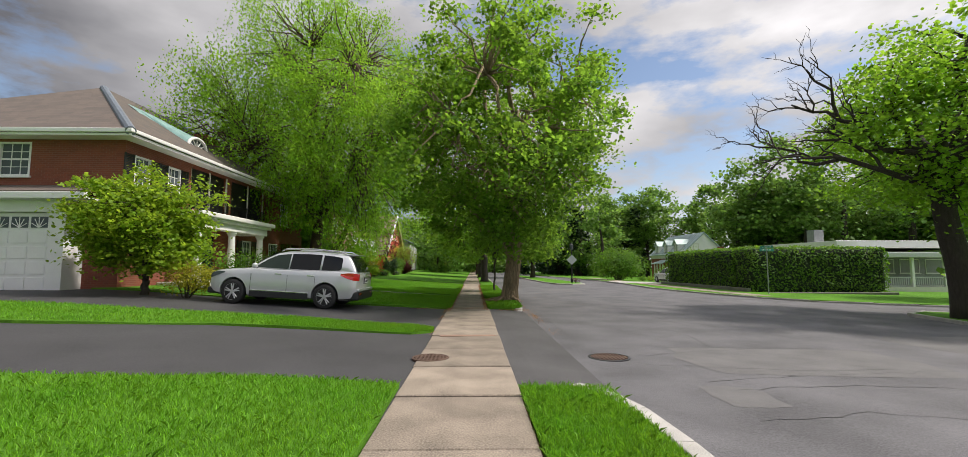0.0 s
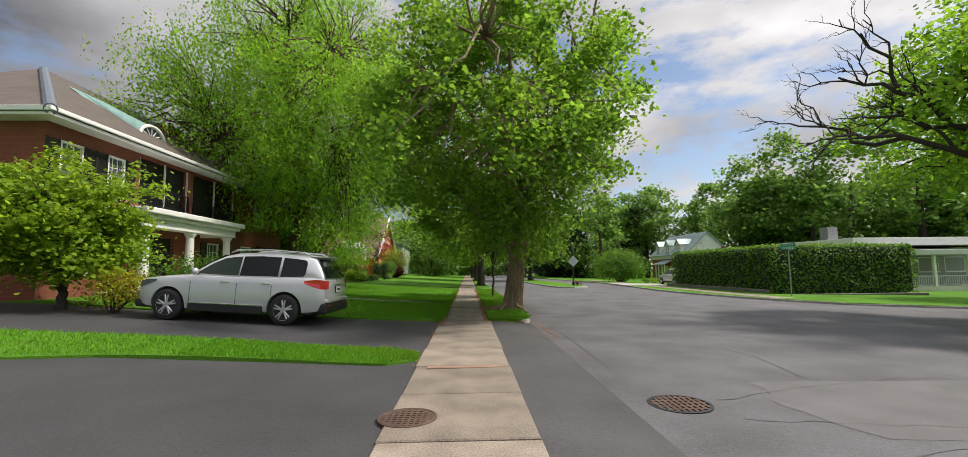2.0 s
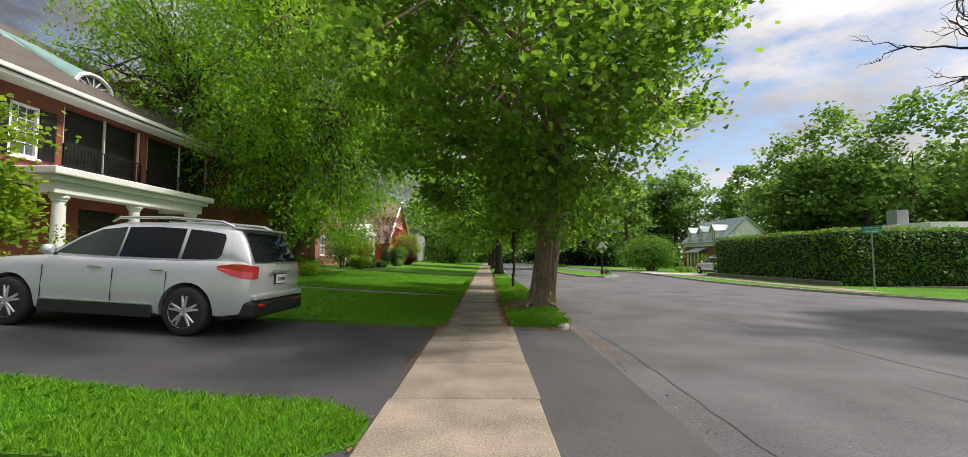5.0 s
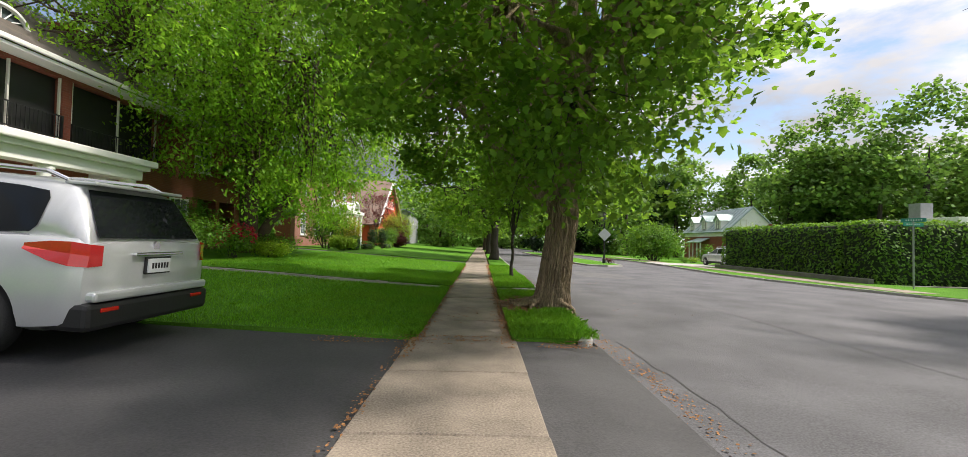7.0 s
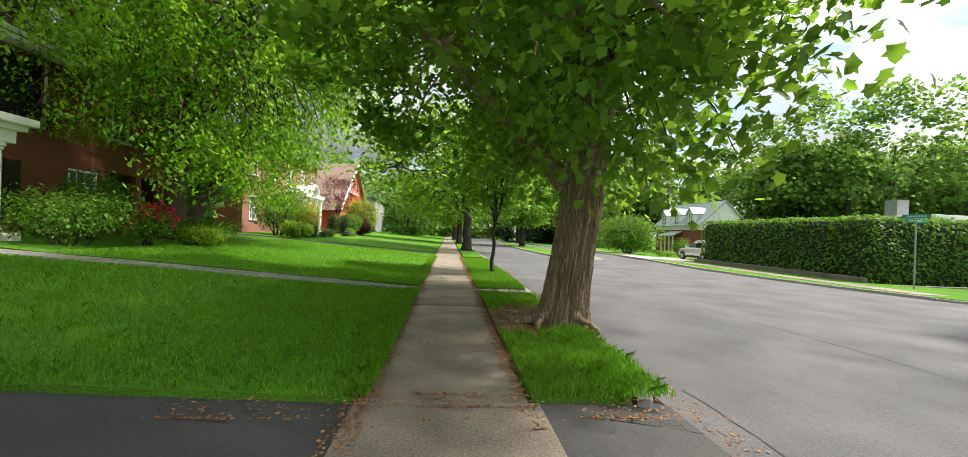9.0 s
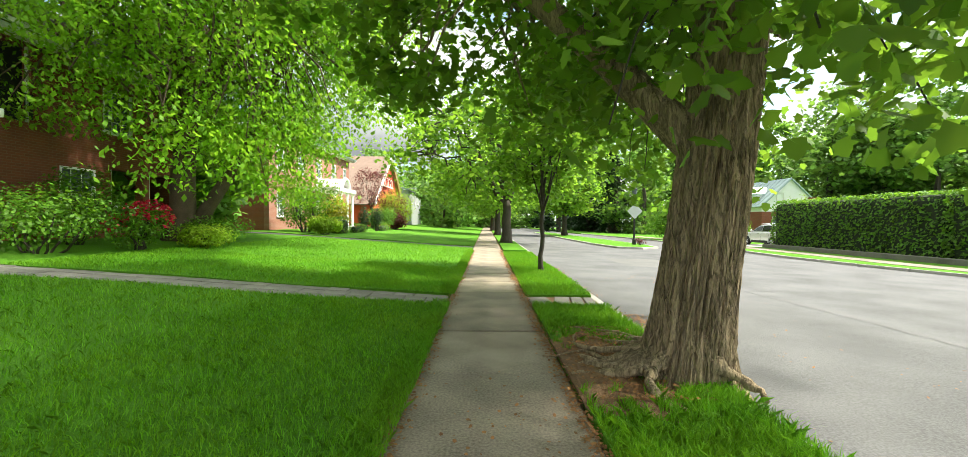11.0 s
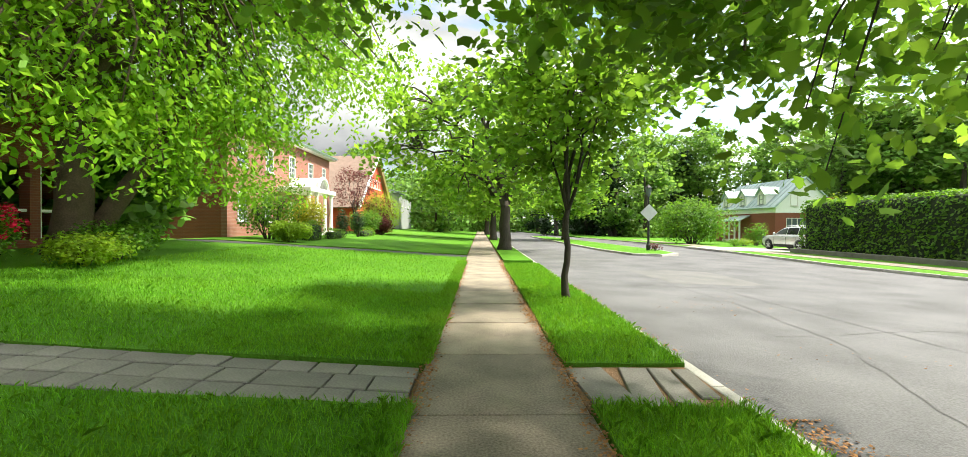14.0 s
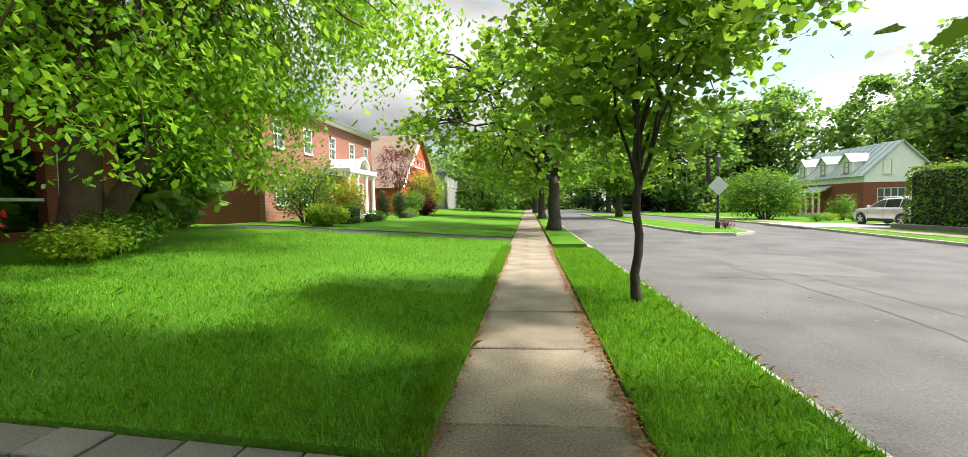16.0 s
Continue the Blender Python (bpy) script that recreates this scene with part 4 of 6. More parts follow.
# ---- brick house ----
def wall_piece(name, axis, fixed, a0, a1, z0, z1, thick, holes, mat, parent):
    """An upright wall with openings cut through it. axis 'y': runs along y at x = fixed, thickness towards -x; axis 'x': along x at y = fixed, thickness towards +y."""
    us = sorted({a0, a1, *[h[0] for h in holes], *[h[1] for h in holes]})
    ws = sorted({z0, z1, *[h[2] for h in holes], *[h[3] for h in holes]})
    bm = bmesh.new()

    def solid(i, j):
        if not (0 <= i < len(us) - 1 and 0 <= j < len(ws) - 1):
            return False
        u, w = (us[i] + us[i + 1]) / 2, (ws[j] + ws[j + 1]) / 2
        return not any(h[0] < u < h[1] and h[2] < w < h[3] for h in holes)

    def put(u, w, d):
        return bm.verts.new((fixed - d, u, w) if axis == "y" else (u, fixed + d, w))

    for i in range(len(us) - 1):
        for j in range(len(ws) - 1):
            if not solid(i, j):
                continue
            A, B, C, D = us[i], us[i + 1], ws[j], ws[j + 1]
            bm.faces.new([put(A, C, 0), put(B, C, 0), put(B, D, 0), put(A, D, 0)])
            bm.faces.new([put(A, C, thick), put(A, D, thick), put(B, D, thick), put(B, C, thick)])
            for ok, (u1, w1, u2, w2) in ((solid(i - 1, j), (A, C, A, D)), (solid(i + 1, j), (B, C, B, D)), (solid(i, j - 1), (A, C, B, C)), (solid(i, j + 1), (A, D, B, D))):
                if not ok:
                    bm.faces.new([put(u1, w1, 0), put(u2, w2, 0), put(u2, w2, thick), put(u1, w1, thick)])
    bmesh.ops.remove_doubles(bm, verts=bm.verts, dist=0.0005)
    bmesh.ops.recalc_face_normals(bm, faces=bm.faces)
    return part(name, bm, mat, parent)


def window_unit(parent, axis, fixed, a0, a1, z0, z1, cols=3, rows=4, mat=None, bar=0.022, proud=0.02, name="window"):
    """A sash window: outer frame, glazing bars, sill and pane."""
    mat = mat or WHITE
    bm = bmesh.new()

    def bx(u0, u1, w0, w1, d0, d1):
        if axis == "y":
            add_box(bm, fixed - d1, fixed - d0, u0, u1, w0, w1)
        else:
            add_box(bm, u0, u1, fixed + d0, fixed + d1, w0, w1)

    f = 0.065
    ring = []
    for d in (-proud, 0.12):
        for e in (0, f):
            ring.append([bm.verts.new((fixed - d, u, w) if axis == "y" else (u, fixed + d, w)) for u, w in ((a0 + e, z0 + e), (a1 - e, z0 + e), (a1 - e, z1 - e), (a0 + e, z1 - e))])
    for k in range(4):
        k2 = (k + 1) % 4
        for r, t in ((0, 1), (1, 3), (3, 2), (2, 0)):
            bm.faces.new((ring[r][k], ring[r][k2], ring[t][k2], ring[t][k]))
    bmesh.ops.recalc_face_normals(bm, faces=bm.faces)
    w = part(name, bm, mat, parent)
    mid = (z0 + z1) / 2
    bm = bmesh.new()
    bx(a0 + f, a1 - f, mid - 0.03, mid + 0.03, 0.03, 0.10)
    part("sash_rail", bm, mat, w)
    for k in range(1, cols):
        u = a0 + f + (a1 - a0 - 2 * f) * k / cols
        bm = bmesh.new()
        bx(u - bar / 2, u + bar / 2, z0 + f, z1 - f, 0.05, 0.085)
        part("glazing_bar", bm, mat, w)
    for k in range(1, rows):
        h = z0 + f + (z1 - z0 - 2 * f) * k / rows
        if abs(h - mid) > 0.05:
            bm = bmesh.new()
            bx(a0 + f, a1 - f, h - bar / 2, h + bar / 2, 0.052, 0.083)
            part("glazing_bar", bm, mat, w)
    bm = bmesh.new()
    bx(a0 + f, a1 - f, z0 + f, z1 - f, 0.066, 0.074)
    part("pane", bm, PANE, w)
    bm = bmesh.new()
    bx(a0 - 0.06, a1 + 0.06, z0 - 0.07, z0 - 0.003, -0.09, 0.1)
    part("sill", bm, mat, w)
    return w


def shutter(parent, axis, fixed, a0, a1, z0, z1):
    bm = bmesh.new()
    def bx(u0, u1, w0, w1, d0, d1):
        if axis == "y":
            add_box(bm, fixed + d0, fixed + d1, u0, u1, w0, w1)
        else:
            add_box(bm, u0, u1, fixed - d1, fixed - d0, w0, w1)
    bx(a0, a0 + 0.06, z0, z1, 0.004, 0.05), bx(a1 - 0.06, a1, z0, z1, 0.004, 0.05)
    n = int((z1 - z0) / 0.06)
    for k in range(n):
        w = z0 + (z1 - z0) * k / n
        bx(a0 + 0.06, a1 - 0.06, w, w + 0.04, 0.008, 0.04)
    return part("shutter", bm, BLACK, parent)


def quad_slab(name, corners, thick, mat, parent):
    """A flat slab with its upper face through the corners."""
    bm = bmesh.new()
    c = [Vector(p) for p in corners]
    nrm = (c[1] - c[0]).cross(c[-1] - c[0]).normalized()
    if nrm.z < 0:
        c, nrm = c[::-1], -nrm
    up = [bm.verts.new(p) for p in c]
    dn = [bm.verts.new(p - nrm * thick) for p in c]
    bm.faces.new(up)
    bm.faces.new(dn[::-1])
    for i in range(len(c)):
        j = (i + 1) % len(c)
        bm.faces.new((up[i], dn[i], dn[j], up[j]))
    return part(name, bm, mat, parent)


HX, HS, HN, HZ = -12.7, 16.4, 33.4, 0.55      # street wall, south and north walls, ground
EZ, RX, RZ = 6.32, -18.8, 10.55               # eave, ridge
house = tagged(new("brick_house"), "red brick house with slate hip roof and white porch", "house")
win_street = [(16.85, 17.7, 4.2, 5.65), (18.7, 19.5, 4.2, 5.65)]
veranda = [(20.25, 23.3, 4.1, 6.0), (23.6, 27.3, 3.95, 6.0)]
low_street = [(17.3, 18.3, 1.5, 3.0), (24.9, 25.9, 1.3, 2.9), (28.1, 29.3, 1.3, 2.9), (29.6, 30.8, 4.2, 5.6), (20.9, 22.5, 0.85, 2.95), (29.9, 31.3, 0.95, 3.0), (31.6, 32.9, 0.95, 3.0)]
wall_piece("wall", "y", HX, HS, HN, HZ - 0.4, 6.1, 0.3, win_street + veranda + low_street, BRICK_Y, house)
win_south = [(-17.2, -16.05, 4.75, 6.0), (-21.0, -19.9, 4.75, 6.0)]
wall_piece("wall", "x", HS, HX - 12.2, HX - 0.302, HZ - 0.4, 6.1, 0.3, win_south, BRICK_X, house)
wall_piece("wall", "x", HN - 0.3, HX - 12.2, HX - 0.302, HZ - 0.4, 6.1, 0.3, [], BRICK_X, house)
wall_piece("wall", "y", HX - 12.2, HS + 0.3, HN - 0.3, HZ - 0.4, 6.1, 0.3, [], BRICK_Y, house)
part("floor", box(HX - 12, HX - 0.35, HS + 0.35, HN - 0.35, 3.5, 3.7), CREAM, house)
for a0, a1, z0, z1 in win_street + low_street[:4]:
    window_unit(house, "y", HX, a0, a1, z0, z1, 3, 4)
for a0, a1, z0, z1 in win_street:
    shutter(house, "y", HX, a0 - 0.5, a0 - 0.03, z0, z1), shutter(house, "y", HX, a1 + 0.03, a1 + 0.5, z0, z1)
for u0, u1 in ((29.9, 31.3), (31.6, 32.9)):      # side porch: open bays with white posts and a low rail
    part("porch_post", box(HX - 0.16, HX - 0.06, u0 + 0.004, u0 + 0.10, 0.954, 2.996), WHITE, house)
    part("porch_rail", box(HX - 0.15, HX - 0.08, u0 + 0.104, u1 - 0.004, 1.72, 1.80), WHITE, house)
shutter(house, "y", HX, 24.35, 24.85, 1.3, 2.9), shutter(house, "y", HX, 25.95, 26.45, 1.3, 2.9)
for a0, a1, z0, z1 in win_south:
    window_unit(house, "x", HS, a0, a1, z0, z1, 3, 4)
# veranda: posts, rail, and black sheets that paint the shade of the openings
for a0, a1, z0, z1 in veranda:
    part("veranda_shade", box(HX - 0.26, HX - 0.24, a0 + 0.01, a1 - 0.01, z0 + 0.01, z1 - 0.01), BLACK, house)
    for k in range(3):
        u = a0 + 0.05 + (a1 - a0 - 0.1) * k / 2
        part("post", box(HX - 0.10, HX - 0.04, u - 0.025, u + 0.025, z0, z1), CREAM, house)
    bm = bmesh.new()
    add_box(bm, HX + 0.03, HX + 0.06, a0, a1, z0 + 0.72, z0 + 0.76)
    add_box(bm, HX + 0.03, HX + 0.06, a0, a1, z0 + 0.08, z0 + 0.11)
    for k in range(int((a1 - a0) / 0.12) + 1):
        add_box(bm, HX + 0.036, HX + 0.054, a0 + 0.12 * k, a0 + 0.12 * k + 0.018, z0 + 0.11, z0 + 0.72)
    add_box(bm, HX - 0.02, HX + 0.06, a0, a0 + 0.03, z0 + 0.08, z0 + 0.76)
    add_box(bm, HX - 0.02, HX + 0.06, a1 - 0.03, a1, z0 + 0.08, z0 + 0.76)
    part("railing", bm, BLACK, house)
# roof
ex, es, en = HX + 0.6, HS - 0.6, HN + 0.6
wx = 2 * RX - ex
r1, r2 = 22.6, 27.2
quad_slab("roof_slope", [(ex, es, EZ), (ex, en, EZ), (RX, r2, RZ), (RX, r1, RZ)], 0.09, SLATE, house)
quad_slab("roof_slope", [(wx, es, EZ), (wx, en, EZ), (RX, r2, RZ), (RX, r1, RZ)], 0.09, SLATE, house)
quad_slab("roof_hip", [(wx, es, EZ), (ex, es, EZ), (RX, r1, RZ)], 0.09, SLATE_X, house)
quad_slab("roof_hip", [(wx, en, EZ), (ex, en, EZ), (RX, r2, RZ)], 0.09, SLATE_X, house)
for pa, pb in (((ex, es, EZ), (RX, r1, RZ)), ((ex, en, EZ), (RX, r2, RZ))):
    part("hip_flashing", tube([Vector(pa).lerp(Vector(pb), f) + Vector((0, 0, -0.06)) for f in (0, 0.5, 1)], [0.17, 0.17, 0.17], 10), LEAD, house)
bm = bmesh.new()
add_box(bm, wx, ex, es, en, 6.105, 6.19)
part("soffit", bm, WHITE, house)
bm = bmesh.new()
add_box(bm, ex, ex + 0.09, es - 0.09, en + 0.09, 6.22, EZ + 0.03, 0.02)
add_box(bm, wx, ex, es - 0.09, es, 6.20, EZ + 0.03, 0.02)
part("gutter", bm, WHITE, house)
# eyebrow dormer with a fan window
dy, dx, dz = 22.7, -14.15, 7.42
bm = bmesh.new()
arc = [math.pi * k / 14 for k in range(15)]
prof = [(-1.15, -0.16), (-0.85, -0.03)] + [(-0.74 * math.cos(a), 0.52 * math.sin(a)) for a in arc] + [(0.85, -0.03), (1.15, -0.16)]
front = [bm.verts.new((dx + 0.12, dy + u, dz + w)) for u, w in prof]
back = [bm.verts.new((dx - 2.6, dy + u, 9.34)) for u, w in prof]
for i in range(len(prof) - 1):
    bm.faces.new((front[i], front[i + 1], back[i + 1], back[i]))
dormer = part("dormer", bm, COPPER, house, "green copper eyebrow roof with a fan window")
bm = bmesh.new()
for (u0, w0), (u1, w1) in zip(prof, prof[1:]):
    add_tube(bm, [(dx + 0.14, dy + u0, dz + w0), (dx + 0.14, dy + u1, dz + w1)], [0.075, 0.075], 6)
for a in (0.5, 1.05, 1.57, 2.09, 2.64):
    add_tube(bm, [(dx + 0.10, dy, dz), (dx + 0.10, dy - 0.68 * math.cos(a), dz + 0.48 * math.sin(a))], [0.022, 0.022], 5)
add_tube(bm, [(dx + 0.10, dy - 0.68, dz), (dx + 0.10, dy + 0.68, dz)], [0.05, 0.05], 6)
part("frame", bm, WHITE, dormer)
bm = bmesh.new()
bm.faces.new([bm.verts.new((dx + 0.06, dy - 0.72 * math.cos(a), dz + 0.50 * math.sin(a))) for a in arc])
part("pane", bm, PANE, dormer)
# chimney
bm = box(-17.4, -16.2, 27.0, 28.2, 7.0, 9.2)
for z, o in ((9.0, 0.06), (9.2, 0.12), (9.32, 0.06)):
    add_box(bm, -17.4 - o, -16.2 + o, 27.0 - o, 28.2 + o, z + 0.003, z + 0.12)
chimney = part("chimney", bm, BRICK_Y, house)
for k in range(2):
    part("chimney_pot", lathe([(0.16, 9.44), (0.13, 9.7), (0.15, 9.72)], 12), BLACK, chimney).location = (-17.1 + 0.6 * k, 27.6, 0)
# porch
porch = part("porch_roof", box(HX + 0.004, -10.95, 18.3, 25.0, 3.58, 3.78, 0.03), WHITE, house)
part("cornice", box(HX + 0.004, -11.1, 18.45, 24.85, 3.44, 3.578, 0.02), WHITE, porch)
part("beam", box(-11.75, -11.25, 18.6, 24.7, 3.12, 3.438, 0.01), WHITE, porch)
part("beam", box(HX + 0.004, -11.752, 24.3, 24.7, 3.12, 3.438, 0.01), WHITE, porch)
part("porch_floor", box(HX + 0.004, -11.1, 18.4, 24.8, 0.4, 0.86, 0.02), CREAM, house)
for u in (19.0, 21.6, 24.4):
    col = part("column", lathe([(0.24, 0.862), (0.24, 0.95), (0.20, 0.97), (0.20, 1.03), (0.175, 1.05), (0.165, 1.9), (0.145, 2.92), (0.18, 2.95), (0.18, 3.0), (0.22, 3.02), (0.22, 3.118)], 20), WHITE, house, smooth=False)
    col.location = (-11.5, u, 0)
door = part("front_door", box(HX - 0.2, HX - 0.14, 20.95, 22.45, 0.87, 2.92, 0.01), BLACK, house, "dark panelled front door in the shade")
part("doorknob", lathe([(0.03, 0), (0.035, 0.03), (0.01, 0.06)], 10), CHROME, door).location = (HX - 0.13, 22.3, 1.7)
# garage
gar = tagged(new("garage"), "low garage wing with a white panelled door", "garage")
part("pier", box(-14.5, -13.95, 15.6, HS - 0.004, 0.3, 3.35), WHITE, gar)
part("pier", box(-19.6, -18.6, 15.6, HS - 0.004, 0.3, 3.35), WHITE, gar)
part("lintel", box(-19.6, -13.95, 15.56, HS - 0.004, 3.353, 3.75, 0.01), WHITE, gar)
part("fascia", box(-19.9, -12.95, 15.1, 15.24, 3.752, 3.98, 0.02), WHITE, gar)
part("soffit", box(-19.9, -12.95, 15.242, HS - 0.004, 3.753, 3.80), WHITE, gar)
quad_slab("garage_roof", [(-19.9, 15.15, 4.03), (-12.95, 15.15, 4.03), (-12.95, HS - 0.01, 4.42), (-19.9, HS - 0.01, 4.42)], 0.06, SLATE_X, gar)
gdoor = part("garage_door", box(-18.58, -14.52, 15.74, 15.80, 0.62, 3.34), WHITE, gar)
for j in range(5):
    for i in range(6):
        u0 = -18.5 + i * 0.66
        w0 = 0.70 + j * 0.53
        if j < 4:
            part("panel", box(u0, u0 + 0.58, 15.715, 15.738, w0, w0 + 0.42, 0.012), WHITE, gdoor)
        else:
            part("pane", box(u0, u0 + 0.56, 15.722, 15.737, w0, w0 + 0.38), PANE, gdoor)
            bm = bmesh.new()
            for a in (0.45, 1.0, 1.57, 2.14, 2.7):
                add_tube(bm, [(u0 + 0.28, 15.715, w0), (u0 + 0.28 - 0.28 * math.cos(a), 15.715, w0 + 0.36 * math.sin(a))], [0.016, 0.016], 4)
            part("fan_bars", bm, WHITE, gdoor)


# ---- car ----
def make_car(x, y, z, turn, tilt):
    root = tagged(new("parked_car"), "silver sport utility car parked on the asphalt driveway", "car")
    body_t = [(2.34, .66, .46, .76), (2.27, .80, .34, .90), (2.05, .90, .27, .99), (1.6, .945, .25, 1.05), (1.0, .955, .25, 1.10), (0, .955, .25, 1.11), (-1.2, .955, .25, 1.13), (-2.0, .94, .27, 1.16), (-2.3, .90, .30, 1.15), (-2.42, .84, .38, 1.10), (-2.46, .76, .46, 1.0)]
    glass_t = [(1.08, .78, .76, 1.10), (.62, .86, .70, 1.42), (.25, .885, .68, 1.60), (-.1, .89, .67, 1.68), (-1.0, .89, .665, 1.715), (-1.8, .87, .65, 1.69), (-2.08, .85, .63, 1.64), (-2.25, .83, .70, 1.40), (-2.40, .80, .78, 1.12)]

    def loft(secs):
        bm = bmesh.new()
        rings = []
        for sx, pts in secs:
            full = pts + [(-a, b) for a, b in pts[::-1]]
            rings.append([bm.verts.new((sx, a, b)) for a, b in full])
        for r, s in zip(rings, rings[1:]):
            for k in range(len(r)):
                k2 = (k + 1) % len(r)
                bm.faces.new((r[k], r[k2], s[k2], s[k]))
        bm.faces.new(rings[0]), bm.faces.new(rings[-1][::-1])
        bmesh.ops.recalc_face_normals(bm, faces=bm.faces)
        return bm

    def dense(table, xs):
        return [(q, *[float(np.interp(q, [r[0] for r in table[::-1]], [r[k] for r in table[::-1]])) for k in range(1, len(table[0]))]) for q in xs]

    xs = np.concatenate([np.linspace(2.34, 2.05, 5), np.linspace(1.9, -2.2, 42), np.linspace(-2.3, -2.46, 5)])
    secs = []
    for q, hw, zb, zt in dense(body_t, xs):
        secs.append((q, [(0.02, zb), (hw * .80, zb), (hw * .95, zb + .06), (hw * .985, zb + .18), (hw, zb + (zt - zb) * .5), (hw * .985, zt - .17), (hw * .965, zt - .06), (hw * .93, zt - .015), (hw * .86, zt), (hw * .4, zt + .02), (0.02, zt + .025)]))
    body = part("body", loft(secs), CAR_PAINT, root, smooth=True)
    cutters = []
    for wxp in (1.465, -1.465):
        bmc = lathe([(0.435, -1.2), (0.435, 1.2)], 40, "y")
        cu = part("arch", bmc, CAR_PLASTIC)
        cu.location = (wxp, 0, 0.37)
        md = body.modifiers.new("arch", "BOOLEAN")
        md.object, md.operation, md.solver = cu, "DIFFERENCE", "EXACT"
        cutters.append(cu)
    bpy.context.view_layer.update()
    done = bpy.data.meshes.new_from_object(body.evaluated_get(bpy.context.evaluated_depsgraph_get()))
    body.modifiers.clear()
    body.data = done
    done.set_sharp_from_angle(angle=radians(28))
    for cu in cutters:
        bpy.data.objects.remove(cu)
    part("underbody", box(-2.2, 2.1, -0.62, 0.62, 0.24, 0.8), CAR_PLASTIC, root)
    gsec = []
    for q, hb, ht, zt in dense(glass_t, np.linspace(1.08, -2.40, 44)):
        h = zt - 1.08
        gsec.append((q, [(0.02, 1.07), (hb, 1.07), (hb + (ht - hb) * .5, 1.08 + h * .5), (hb + (ht - hb) * .86, 1.08 + h * .87), (ht * .955, 1.08 + h * .965), (ht * .86, zt), (0.02, zt + .03)]))
    part("cabin", loft(gsec), CAR_PAINT, root, smooth=True)

    def side_y(q, w):
        _, hb, ht, zt = dense(glass_t, [q])[0]
        return hb + (ht - hb) * (w - 1.08) / (zt - 1.08)

    def side_pane(name, outline, mat, s, lift=0.008):
        """outline: (x, low z, high z) along the window."""
        bm = bmesh.new()
        rows = [[bm.verts.new((q, s * (side_y(q, lo + (hi - lo) * f) + lift), lo + (hi - lo) * f)) for f in (0, .33, .66, 1)] for q, lo, hi in outline]
        for r, t in zip(rows, rows[1:]):
            for k in range(3):
                bm.faces.new((r[k], t[k], t[k + 1], r[k + 1]))
        return part(name, bm, mat, root, smooth=True)

    for s in (1, -1):
        side_pane("front_window", [(.85, 1.14, 1.17), (.5, 1.135, 1.40), (.2, 1.135, 1.54), (-.22, 1.135, 1.60)], CAR_GLASS_CLEAR, s)
        side_pane("rear_window", [(-.26, 1.135, 1.60), (-.7, 1.14, 1.625), (-1.22, 1.15, 1.62)], CAR_GLASS, s)
        side_pane("quarter_window", [(-1.28, 1.15, 1.615), (-1.6, 1.16, 1.60), (-1.86, 1.18, 1.57), (-1.90, 1.24, 1.50)], CAR_GLASS, s)
        side_pane("window_trim", [(.88, 1.108, 1.13), (-.6, 1.118, 1.133), (-1.88, 1.14, 1.156)], CHROME, s, 0.012)
        bm = bmesh.new()
        add_tube(bm, [(.15, s * .60, 1.68), (0, s * .63, 1.745), (-.9, s * .63, 1.785), (-1.75, s * .62, 1.76), (-1.95, s * .60, 1.69)], [.02, .024, .024, .024, .02], 8)
        part("roof_rail", bm, CHROME, root)
        for hx in (.05, -.98):
            part("door_handle", box(hx - .11, hx + .11, s * .955 - .012, s * .955 + .028, .955, .99, .01), CHROME, root)
        for gxp, zt in ((.92, 1.09), (-.24, 1.09), (-1.12, 1.09)):
            part("door_seam", box(gxp - .004, gxp + .004, s * .952 - .004, s * .952 + .006, .46, zt - .14), CAR_PLASTIC, root)
        part("sill_trim", box(-.93, .93, s * .952 - .03, s * .952 + .016, .25, .43, .012), CAR_PLASTIC, root)
        part("sill_strip", box(-.92, .92, s * .955 - .01, s * .955 + .02, .437, .462, .006), CHROME, root)
        m = part("mirror", lathe([(.02, -.07), (.075, -.05), (.085, .02), (.06, .07)], 14), CAR_PAINT, root, smooth=True)
        m.matrix_local = pose(.78, s * 1.02, 1.19, 90 * s, 0, 0)
        part("mirror_arm", tube([(.80, s * .86, 1.13), (.79, s * 1.0, 1.15)], [.03, .02], 8), CAR_PLASTIC, m.parent)
        tl = bmesh.new()
        pts = [(-1.92, 1.03, 1.08), (-2.15, .94, 1.115), (-2.32, .90, 1.12), (-2.435, .89, 1.10)]
        rows = []
        for q, lo, hi in pts:
            hw = dense(body_t, [q])[0][1]
            rows.append([tl.verts.new((q - .006, s * (hw * (1.0 if w == lo else .98) + .012), w)) for w in (lo, (lo + hi) / 2, hi)])
        rows.append([tl.verts.new((-2.475, s * .70, w)) for w in (.90, 1.0, 1.09)])
        for r, t in zip(rows, rows[1:]):
            for k in range(2):
                tl.faces.new((r[k], t[k], t[k + 1], r[k + 1]))
        part("tail_light", tl, RED_LENS, root, "red and clear tail light")
        hl = bmesh.new()
        rows = []
        for q, lo, hi in [(1.75, .93, .96), (2.0, .83, .95), (2.2, .76, .90), (2.30, .74, .83)]:
            hw = dense(body_t, [q])[0][1]
            rows.append([hl.verts.new((q + .01, s * (hw + .008), w)) for w in (lo, hi)])
